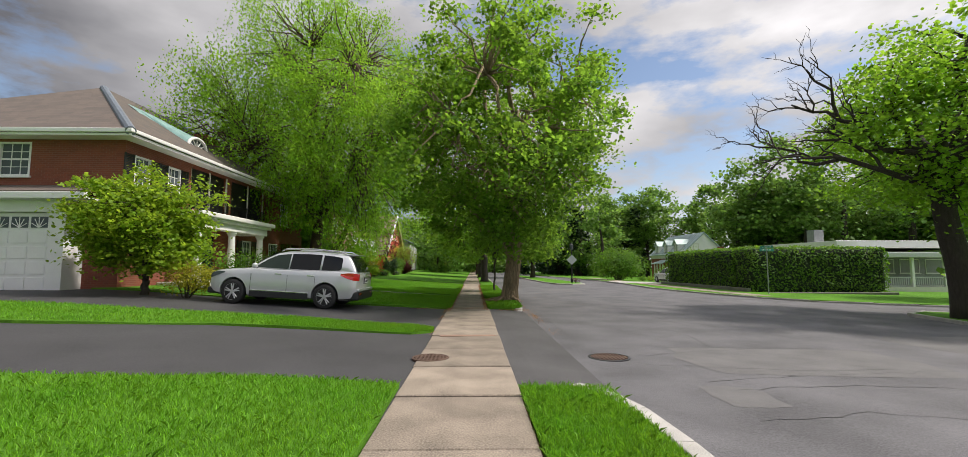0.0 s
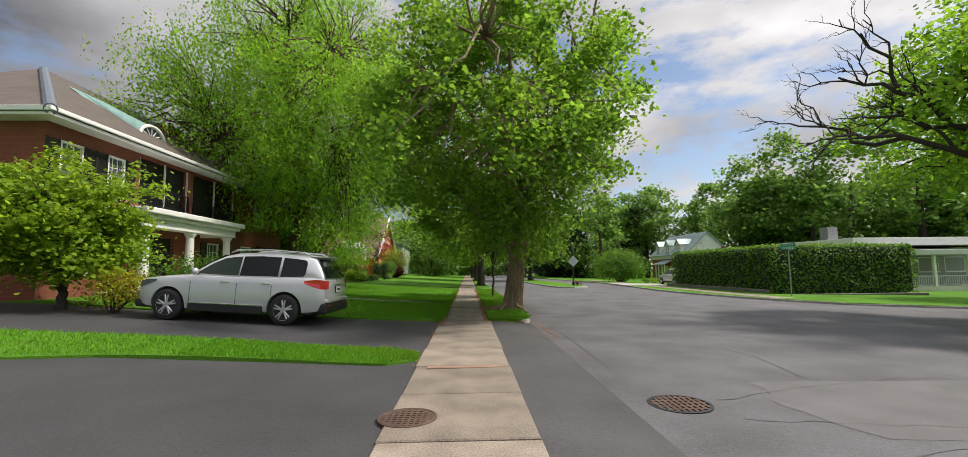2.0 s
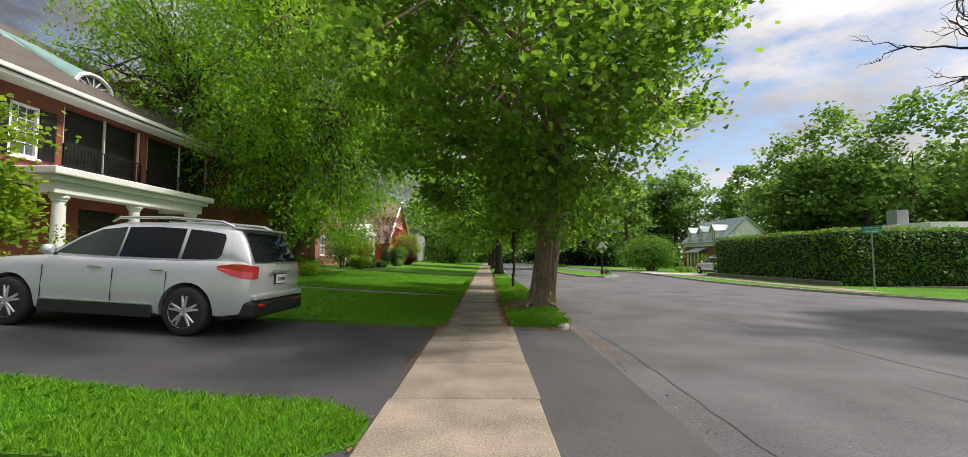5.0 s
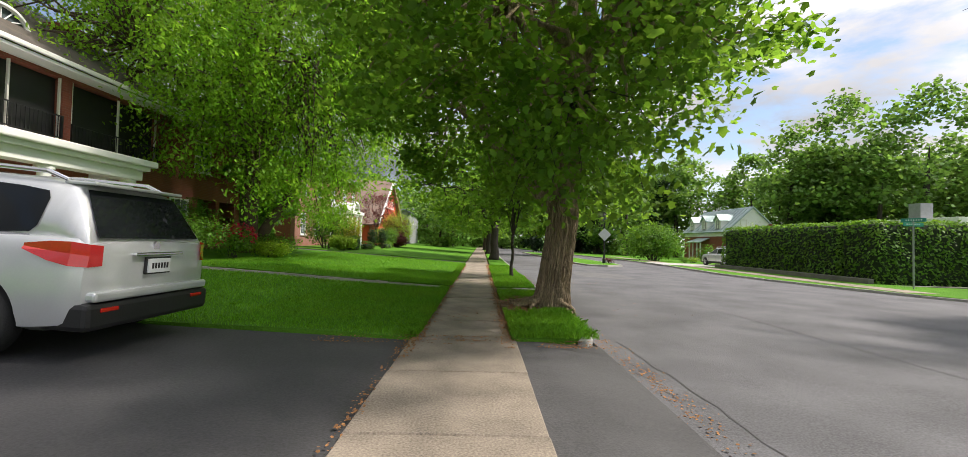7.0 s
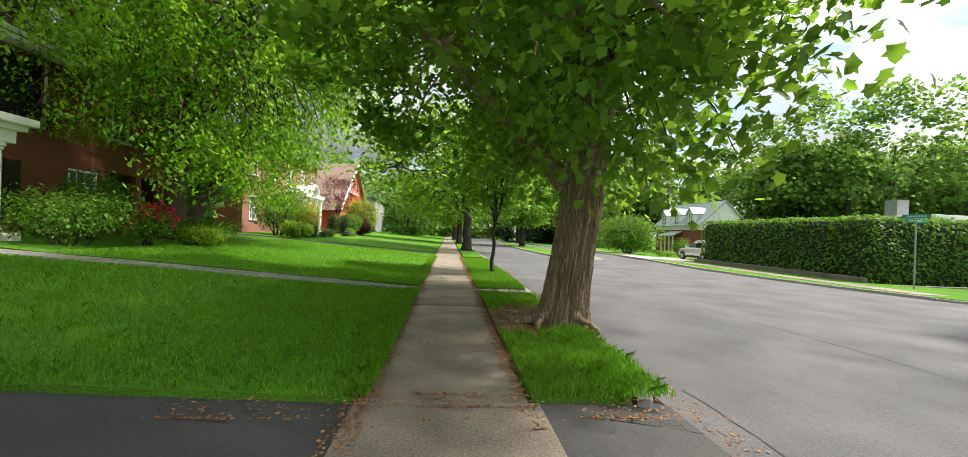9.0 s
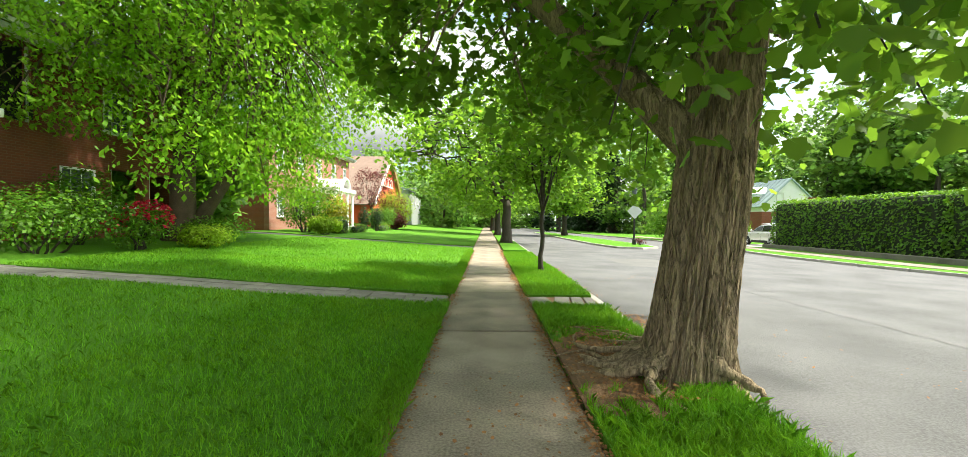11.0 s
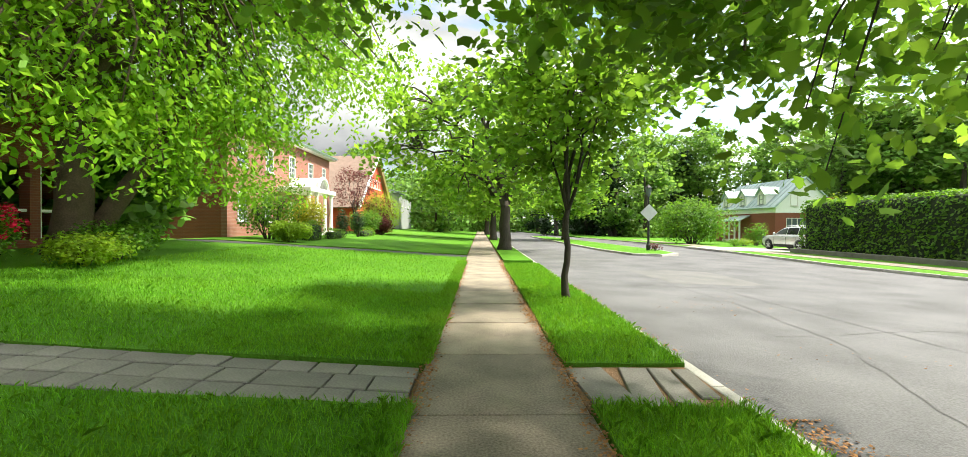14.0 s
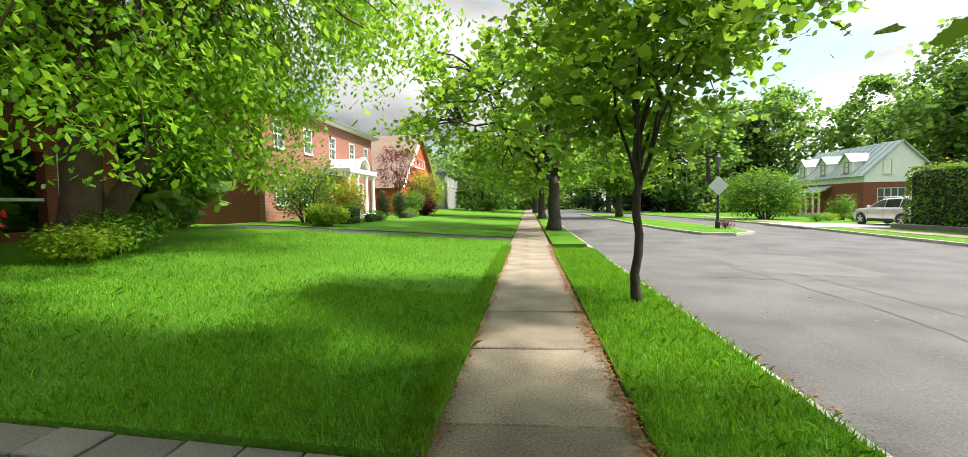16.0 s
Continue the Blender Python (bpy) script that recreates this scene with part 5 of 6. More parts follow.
        for r, t in zip(rows, rows[1:]):
            hl.faces.new((r[0], t[0], t[1], r[1]))
        part("headlight", hl, PANE, root)
    # rear
    bm = bmesh.new()
    rows = []
    for f in np.linspace(0, 1, 6):
        q, w = -2.10 + (-2.385 + 2.10) * f, 1.60 + (1.15 - 1.60) * f
        hb = side_y(q, w) - .07
        rows.append([bm.verts.new((q - .035 - .012 * (1 - abs(u)), u * hb, w + .01)) for u in (-1, -.5, 0, .5, 1)])
    for r, t in zip(rows, rows[1:]):
        for k in range(4):
            bm.faces.new((r[k], r[k + 1], t[k + 1], t[k]))
    part("rear_window", bm, CAR_GLASS, root, smooth=True)
    part("spoiler", box(-2.24, -1.9, -.60, .60, 1.655, 1.69, .015), CAR_PAINT, root)
    bm = bmesh.new()
    rows = []
    for q, w, hb in ((.98, 1.15, .70), (.62, 1.41, .64), (.27, 1.60, .60)):
        rows.append([bm.verts.new((q + .03, u * hb, w + .02)) for u in (-1, -.5, 0, .5, 1)])
    for r, t in zip(rows, rows[1:]):
        for k in range(4):
            bm.faces.new((r[k], r[k + 1], t[k + 1], t[k]))
    part("windscreen", bm, CAR_GLASS, root, smooth=True)
    part("bumper", box(-2.52, -2.02, -.86, .86, .30, .56, .05), CAR_PLASTIC, root)
    part("bumper", box(1.95, 2.37, -.80, .80, .27, .46, .05), CAR_PLASTIC, root)
    part("bumper_top", box(-2.53, -2.30, -.80, .80, .565, .66, .03), CAR_PAINT, root)
    for s in (1, -1):
        part("reflector", box(-2.535, -2.50, s * .62 - .10, s * .62 + .10, .47, .51, .008), RED_LENS, root)
    pl = part("number_plate", box(-2.505, -2.47, -.16, .16, .80, .95, .005), PLATE, root)
    for k in range(6):
        part("plate_mark", box(-2.51, -2.506, -.12 + k * .042, -.12 + k * .042 + .024, .845, .905), CAR_PLASTIC, pl)
    part("plate_frame", box(-2.49, -2.465, -.18, .18, .785, .965, .004), CAR_PLASTIC, root)
    part("trim_bar", box(-2.515, -2.46, -.34, .34, .985, 1.02, .01), CHROME, root)
    part("badge", lathe([(.05, -.01), (.05, .01)], 16), CHROME, root).matrix_local = pose(-2.44, 0, 1.08, 0, 90, 0)
    # wheels
    for wxp in (1.465, -1.465):
        for s in (1, -1):
            wheel = part("wheel", lathe([(.24, -.11), (.33, -.115), (.365, -.085), (.372, 0), (.365, .085), (.33, .115), (.24, .11)], 36, "y"), RUBBER, root, smooth=True)
            wheel.location = (wxp, s * .845, .372)
            bm = bmesh.new()
            for k in range(36):
                a, b = 2 * math.pi * k / 36, 2 * math.pi * (k + 1) / 36
                ring = [bm.verts.new((r * math.cos(t), s * h, r * math.sin(t))) for t in (a, b) for r, h in ((.225, .07), (.25, .118))]
                bm.faces.new((ring[0], ring[1], ring[3], ring[2]))
            for k in range(5):
                t = 2 * math.pi * k / 5 + .3
                for da in (-.17, .17):
                    c0, c1 = t + da * .55, t + da
                    add_tube(bm, [(.05 * math.cos(c0), s * .10, .05 * math.sin(c0)), (.235 * math.cos(c1), s * .095, .235 * math.sin(c1))], [.030, .026], 6)
            add_tube(bm, [(0, s * .04, 0), (0, s * .115, 0)], [.075, .06], 14)
            part("rim", bm, ALLOY, wheel)
            part("brake", lathe([(.2, -.01), (.2, .01)], 24, "y"), CAR_PLASTIC, wheel).location = (0, s * .05, 0)
    root.matrix_world = pose(x, y, z, 0, 0, turn) @ pose(0, 0, 0, 0, tilt, 0)
    return root


suv = make_car(-5.89, 14.75, west_rise(-5.95) - 0.006, 178.5, -3.43)
suv.matrix_world = suv.matrix_world @ Matrix.Diagonal((0.95, 1, 1, 1))


# ---- houses further on ----
def gable_roof(parent, x0, x1, y0, y1, z0, z1, ridge, mat, over=0.35):
    """Two slopes; ridge 'x' or 'y' names the way it runs."""
    if ridge == "y":
        m = (x0 + x1) / 2
        k = (z1 - z0) / (m - x0) * over
        quad_slab("roof_slope", [(x0 - over, y0 - over, z0 - k), (x0 - over, y1 + over, z0 - k), (m, y1 + over, z1), (m, y0 - over, z1)], 0.12, mat, parent)
        quad_slab("roof_slope", [(x1 + over, y0 - over, z0 - k), (x1 + over, y1 + over, z0 - k), (m, y1 + over, z1), (m, y0 - over, z1)], 0.12, mat, parent)
    else:
        m = (y0 + y1) / 2
        k = (z1 - z0) / (m - y0) * over
        quad_slab("roof_slope", [(x0 - over, y0 - over, z0 - k), (x1 + over, y0 - over, z0 - k), (x1 + over, m, z1), (x0 - over, m, z1)], 0.12, mat, parent)
        quad_slab("roof_slope", [(x0 - over, y1 + over, z0 - k), (x1 + over, y1 + over, z0 - k), (x1 + over, m, z1), (x0 - over, m, z1)], 0.12, mat, parent)


def prism(name, axis, a0, a1, z0, z1, f0, f1, mat, parent):
    """A gable wall: a triangle over a0..a1 from z0 to z1, thick from f0 to f1."""
    bm = bmesh.new()
    tri = [(a0, z0), (a1, z0), ((a0 + a1) / 2, z1)]
    vs = [[bm.verts.new((f, a, z) if axis == "y" else (a, f, z)) for a, z in tri] for f in (f0, f1)]
    bm.faces.new(vs[0]), bm.faces.new(vs[1][::-1])
    for k in range(3):
        bm.faces.new((vs[0][k], vs[0][(k + 1) % 3], vs[1][(k + 1) % 3], vs[1][k]))
    bmesh.ops.recalc_face_normals(bm, faces=bm.faces)
    return part(name, bm, mat, parent)


h2 = tagged(new("brick_house"), "rose brick two-storey house with a white arched porch", "house")
wins2 = [(43.2, 44.2, 1.6, 3.2), (46.0, 47.0, 1.6, 3.2), (43.2, 44.2, 4.6, 6.1), (46.4, 47.4, 4.6, 6.1), (49.8, 50.8, 4.6, 6.1), (53.2, 54.2, 4.6, 6.1), (56.2, 57.1, 4.6, 6.1), (54.8, 55.8, 1.6, 3.2), (49.7, 50.9, 0.9, 3.0)]
wall_piece("wall", "y", -13.4, 42.2, 58, 0.2, 6.9, 0.3, wins2, BRICK_PALE, h2)
wall_piece("wall", "x", 42.2, -22, -13.702, 0.2, 6.9, 0.3, [(-17, -16, 4.6, 6.1)], BRICK_X, h2)
wall_piece("wall", "x", 57.7, -22, -13.702, 0.2, 6.9, 0.3, [], BRICK_X, h2)
for a in wins2[:8]:
    window_unit(h2, "y", -13.4, *a, 2, 4)
window_unit(h2, "x", 42.2, -17, -16, 4.6, 6.1, 2, 4)
part("front_door", box(-13.6, -13.54, 49.72, 50.88, 0.9, 2.98), WHITE, h2)
part("cornice", box(-22.2, -12.9, 41.8, 58.4, 6.902, 7.15, 0.03), WHITE, h2)
gable_roof(h2, -22, -13.1, 42.2, 58, 7.25, 9.0, "y", GREEN_ROOF)
pr = part("porch_roof", box(-13.396, -11.2, 47.9, 52.9, 3.55, 3.85, 0.03), WHITE, h2)
part("porch_step", box(-13.396, -11.1, 47.9, 52.9, 0.35, 0.85, 0.02), CREAM, h2)
for u in (48.2, 49.6, 51.2, 52.6):
    part("column", lathe([(0.17, 0.852), (0.17, 0.95), (0.13, 0.97), (0.11, 3.3), (0.16, 3.36), (0.16, 3.548)], 16), WHITE, h2).location = (-11.45, u, 0)
bm = bmesh.new()
for k in range(12):
    a, b = math.pi * k / 12, math.pi * (k + 1) / 12
    add_tube(bm, [(-11.3, 50.4 - 1.0 * math.cos(a), 3.6 + 1.0 * math.sin(a)), (-11.3, 50.4 - 1.0 * math.cos(b), 3.6 + 1.0 * math.sin(b))], [0.13, 0.13], 6)
    for f0, f1 in ((-11.3, -13.3),):
        v = [bm.verts.new((f, 50.4 - 1.02 * math.cos(t), 3.6 + 1.02 * math.sin(t))) for f, t in ((f0, a), (f0, b), (f1, b), (f1, a))]
        bm.faces.new(v)
part("arch", bm, WHITE, pr)

h3 = tagged(new("red_house"), "red boarded house with a steep brown gable roof", "house")
part("wall", box(-26, -12.6, 63.5, 79.5, 0.3, 3.4), REDWOOD, h3)
gable = prism("gable", "y", 63.5, 79.5, 3.404, 9.3, -12.6, -12.9, REDWOOD, h3)
gable_roof(h3, -26, -12.6, 63.5, 79.5, 3.45, 9.42, "x", BROWN_ROOF, 0.45)
for s in (0, 1):
    a, b = (63.0 if s == 0 else 80.0), 71.5
    part("bargeboard", tube([(-12.12, a, 3.05), (-12.12, (a + b) / 2, 6.2), (-12.12, b, 9.3)], [0.16, 0.16, 0.16], 4), WHITE, h3)
for u in (69.3, 70.7, 72.1, 73.5):
    window_unit(h3, "y", -12.58, u - 0.55, u + 0.55, 5.6, 6.6, 2, 2, proud=0.04)
window_unit(h3, "y", -12.58, 66, 68, 1.2, 2.8, 3, 3, proud=0.04)
h4 = tagged(new("grey_house"), "pale grey house with a shallow grey roof", "house")
part("wall", box(-24, -12.4, 86, 98, 0.3, 6.2), GREY_WALL, h4)
gable_roof(h4, -24, -12.4, 86, 98, 6.25, 8.6, "y", LEAD)
for u in (88, 91, 94):
    window_unit(h4, "y", -12.38, u, u + 1.0, 4.2, 5.6, 2, 3, proud=0.04)

hr = tagged(new("gabled_house"), "brick and white house with green metal roof and dormers", "house")
HRX0, HRX1, HRY0, HRY1 = 25.0, 31.4, 57.5, 69.5
wr = [(59.2, 62.4, 0.6, 2.2)]
wall_piece("wall", "y", HRX0 + 0.3, HRY0, HRY1, -0.9, 2.75, 0.3, [], BRICK_Y, hr)
wall_piece("wall", "x", HRY0, HRX0 + 0.302, HRX1, -0.9, 2.75, 0.3, [(26.2, 28.7, 0.5, 2.2)], BRICK_X, hr)
wall_piece("wall", "x", HRY1 - 0.3, HRX0 + 0.302, HRX1, -0.9, 2.75, 0.3, [], BRICK_X, hr)
window_unit(hr, "x", HRY0, 26.2, 28.7, 0.5, 2.2, 4, 2, CREAM, bar=0.09)
part("upper_wall", box(HRX0 + 0.02, HRX1, HRY0 - 0.05, HRY1, 2.754, 3.6), WHITE, hr)
prism("gable", "x", HRX0 + 0.02, HRX1, 3.603, 6.5, HRY0 - 0.05, HRY0 + 0.25, WHITE, hr)
prism("gable", "x", HRX0 + 0.02, HRX1, 3.603, 6.5, HRY1 - 0.3, HRY1, WHITE, hr)
gable_roof(hr, HRX0, HRX1, HRY0, HRY1, 3.62, 6.62, "y", GREEN_ROOF, 0.3)
for k in range(16):
    f = HRY0 - 0.2 + k * 0.82
    part("roof_seam", tube([(HRX0 - 0.2, f, 3.48), ((HRX0 + HRX1) / 2, f, 6.67)], [0.035, 0.035], 4), GREEN_ROOF, hr)
window_unit(hr, "x", HRY0 - 0.05, 26.6, 27.4, 3.5, 4.9, 2, 3, CREAM, proud=0.05)
for u in (60.0, 63.6, 67.2):
    d = part("dormer", box(25.1, 27.2, u - 0.75, u + 0.75, 3.5, 5.0), WHITE, hr)
    gable_roof(d, 25.0, 27.6, u - 0.75, u + 0.75, 5.0, 5.75, "x", GREEN_ROOF, 0.15)
    prism("gable", "y", u - 0.75, u + 0.75, 5.003, 5.72, 25.1, 25.3, WHITE, d)
    w = window_unit(d, "y", 25.08, u - 0.35, u + 0.35, 3.75, 4.85, 2, 2, GREY_WALL, proud=0.02)
    w.matrix_world = Matrix.Translation((25.08 * 2 - 0.02, 0, 0)) @ Matrix.Diagonal((-1, 1, 1, 1))
bay = part("porch", box(23.6, 25.28, 61.8, 65.4, -0.9, -0.3), CREAM, hr)
for u in (62.0, 63.0, 64.2, 65.2):
    part("post", box(23.7, 23.85, u - 0.07, u + 0.07, -0.297, 1.9), WHITE, bay)
quad_slab("porch_roof", [(23.4, 61.5, 1.95), (23.4, 65.7, 1.95), (25.28, 65.2, 2.7), (25.28, 62.0, 2.7)], 0.1, GREEN_ROOF, hr)
part("chimney", box(30.2, 31.0, HRY0 - 0.45, HRY0 - 0.055, -0.9, 4.4, 0.02), BRICK_X, hr)
hr.matrix_world = pose(6.3, 9.2, 0)

hm = tagged(new("modern_house"), "low white flat-roofed house with a porch rail", "house")
# grey on wall, lower roof and railing stands in for tree shade
part("wall", box(36.5, 52, 44, 52, -1.1, 3.0), GREY_WALL, hm)
part("roof", box(34.5, 53, 42.0, 53, 3.25, 3.95, 0.03), WHITE, hm)
part("lower_roof", box(36, 46, 39.5, 43.4, 2.3, 2.75, 0.03), SIGN_BACK, hm)
for u in (36.5, 39.5, 42.5, 45.5):
    part("post", box(u, u + 0.22, 39.8, 40.02, -1.0, 2.298), WHITE, hm)
for k in range(5):
    window_unit(hm, "x", 43.98, 37.2 + k * 2.6, 39.2 + k * 2.6, 0.8, 2.2, 2, 1, proud=0.02)
part("porch_floor", box(36.2, 46, 39.6, 43.98, -1.2, -0.35), CREAM, hm)
bm = bmesh.new()
add_box(bm, 36.3, 45.8, 39.85, 39.95, 0.45, 0.55)
for k in range(48):
    add_box(bm, 36.4 + k * 0.195, 36.46 + k * 0.195, 39.88, 39.92, -0.349, 0.449)
# white rail coloured grey, as if shaded by the tree
part("railing", bm, SIGN_BACK, hm)
part("chimney", box(34.7, 35.7, 45, 46, 3.955, 5.2), GREY_WALL, hm)

# far parked cars on the drive across the road
fc = make_car(22.4, 51.0, east_z(22.4, 51) + 0.03, 95, 0)
fc["label"] = "pale parked car on the drive across the road"


# ---- signs and lamps ----
def street_sign(x, y, z):
    root = empty("street_sign", x, y, z, 0, "green street name sign on a thin steel post", "street sign")
    part("post", tube([(0, 0, -0.2), (0, 0, 1.5), (0.0, 0, 3.15)], [0.035, 0.035, 0.033], 10), STEEL, root)
    for w, turn in ((3.0, 8), (3.2, 98)):
        bl = part("blade", box(-0.55, 0.55, -0.012, 0.012, -0.09, 0.09, 0.005), SIGN_GREEN, root)
        bl.matrix_local = pose(0, 0, w, 0, 0, turn)
        for k in range(7):
            for f in (-0.0155, 0.0125):
                part("letter_bar", box(-0.38 + k * 0.11, -0.38 + k * 0.11 + 0.045, f, f + 0.003, -0.03, 0.035), SIGN_WHITE, bl)
    part("bracket", box(-0.05, 0.05, -0.05, 0.05, 3.08, 3.12), STEEL, root)


street_sign(20.2, 30.6, east_z(20.2, 30.6))
lamp = empty("street_lamp", 10.2, 46.8, east_z(10.2, 46.8), 0, "dark lamp post with a lantern and a diamond sign", "street lamp")
part("base", lathe([(0.13, -0.1), (0.13, 0.35), (0.09, 0.42), (0.075, 0.5)], 14), BLACK, lamp)
part("post", tube([(0, 0, 0.5), (0, 0, 2), (0, 0, 3.35)], [0.07, 0.06, 0.05], 12), BLACK, lamp)
lan = part("lantern", lathe([(0.06, 3.35), (0.10, 3.42), (0.13, 3.46), (0.19, 3.85), (0.17, 3.87)], 6), PANE, lamp)
part("cap", lathe([(0.22, 3.872), (0.2, 3.92), (0.06, 4.05), (0.02, 4.12)], 6), BLACK, lan)
dm = part("sign_plate", box(-0.38, 0.38, -0.006, 0.006, -0.38, 0.38, 0.003), SIGN_BACK, lamp, "pale grey back of a diamond sign")
dm.matrix_local = pose(0, -0.09, 2.35, 0, 45, 0)
part("sign_bracket", box(-0.06, 0.06, -0.083, 0.02, 2.2, 2.24), STEEL, lamp)
make_shrub("low_plant", 10.6, 46.6, east_z(10, 46), 0.5, 0.4, 0.5, RED_LEAF, "small dry plants at the lamp post's foot", 90, n=300, leaf=0.08)

# ---- covers in the ground ----
cover_ob = empty("manhole_cover", -0.70, 7.45, west_rise(-0.7) + 0.0, 0, "rusty round iron cover at the pavement's edge", "manhole cover")
part("plate", lathe([(0.30, -0.05), (0.30, 0.032), (0.28, 0.038), (0.27, 0.030), (0.02, 0.030)], 36), IRON, cover_ob)
bm = bmesh.new()
for i in range(-4, 5):
    for j in range(-4, 5):
        if math.hypot(i, j) < 4.2:
            add_box(bm, i * 0.06 - 0.018, i * 0.06 + 0.018, j * 0.06 - 0.018, j * 0.06 + 0.018, 0.0305, 0.036)
part("studs", bm, IRON, cover_ob)
grate = empty("storm_grate", 2.45, 8.25, road_level(2.45), 0, "rusty round iron storm drain grate in the road", "drain grate")
part("rim", lathe([(0.37, -0.05), (0.37, 0.012), (0.335, 0.016), (0.325, -0.0), (0.02, 0.001)], 40), BLACK, grate)
for i in range(-4, 5):
    h = math.sqrt(max(0.0, 0.325 ** 2 - (i * 0.07) ** 2))
    part("bar", box(i * 0.07 - 0.02, i * 0.07 + 0.02, -h, h, 0.002, 0.014), IRON, grate)
for j in range(-2, 3):
    h = math.sqrt(max(0.0, 0.325 ** 2 - (j * 0.11) ** 2))
    part("cross_bar", box(-h, h, j * 0.11 - 0.016, j * 0.11 + 0.016, 0.003, 0.0155), IRON, grate)


# ---- road wear ----
def crack(name, pts, width, seed):
    rng = np.random.default_rng(seed)
    line = []
    for a, b in zip(pts, pts[1:]):
        n = max(3, int(math.dist(a, b) / 0.25))
        line += [(a[0] + (b[0] - a[0]) * i / n + rng.normal() * 0.02, a[1] + (b[1] - a[1]) * i / n + rng.normal() * 0.035) for i in range(n)]
    vs, fs = [], []
    for i, (x, y) in enumerate(line):
        x2, y2 = line[min(i + 1, len(line) - 1)]
        x1, y1 = line[max(i - 1, 0)]
        d = math.hypot(x2 - x1, y2 - y1) or 1
        w = width * rng.uniform(0.35, 1.0)
        for s in (-1, 1):
            xx, yy = x - s * (y2 - y1) / d * w, y + s * (x2 - x1) / d * w
            vs.append((xx, yy, road_level(xx) + 0.004))
    for i in range(len(line) - 1):
        fs.append((2 * i, 2 * i + 1, 2 * i + 3, 2 * i + 2))
    tagged(mesh_of(name, vs, fs, CRACK), "dark crack in the road's asphalt", "road crack", "", "structure")


crack("road_crack", [(2.9, 7.7), (4.4, 7.5), (5.8, 7.4), (7.5, 7.7)], 0.012, 7)
crack("road_crack", [(3.4, 6.6), (5.6, 7.1), (8.4, 7.6)], 0.010, 8)
crack("road_crack", [(3.1, 4.9), (4.6, 5.2), (6.6, 4.8), (9.5, 5.1)], 0.011, 9)
crack("road_crack", [(5.0, 9.6), (5.3, 11.2), (5.1, 12.8)], 0.010, 10)
crack("road_crack", [(3.8, 25.0), (6.5, 25.6), (9.4, 25.2)], 0.014, 11)
crack("road_crack", [(3.0, 8.4), (4.5, 9.0), (6.5, 9.6), (9, 9.2)], 0.011, 1)
crack("road_crack", [(3.6, 6.2), (5.5, 6.5), (8, 6.3), (12, 6.6)], 0.011, 2)
crack("road_crack", [(6.2, 13), (6.0, 19), (5.7, 26), (5.3, 36)], 0.012, 3)
crack("road_crack", [(3.3, 22), (4.4, 24.5), (4.8, 27.5), (4.6, 33)], 0.012, 4)
crack("road_crack", [(2.2, 10), (2.3, 14), (2.15, 17)], 0.012, 5)
crack("road_crack", [(3.2, 30.4), (5.0, 30.1), (7.5, 30.3)], 0.02, 6)


def road_patch(x0, x1, y0, y1, seed):
    rng = np.random.default_rng(seed)
    n = 40
    vs = []
    for k in range(n):
        a = 2 * math.pi * k / n
        r = 0.86 + 0.14 * noise.noise(Vector((math.cos(a) * 1.6, math.sin(a) * 1.6, seed)))
        q = 1.0 / max(abs(math.cos(a)), abs(math.sin(a))) ** 0.7
        x, y = (x0 + x1) / 2 + (x1 - x0) / 2 * r * q * math.cos(a), (y0 + y1) / 2 + (y1 - y0) / 2 * r * q * math.sin(a)
        vs.append((x, y, road_level(x) + 0.003))
    tagged(mesh_of("road_patch", vs, [list(range(n))], PATCHED), "paler worn patch in the asphalt", "road patch", "", "structure")


road_patch(3.4, 8.6, 6.8, 9.6, 1)
road_patch(3.0, 3.9, 5.3, 6.4, 2)
road_patch(4.6, 7.8, 30.6, 35, 3)
road_patch(9.5, 14.5, 8, 12, 4)


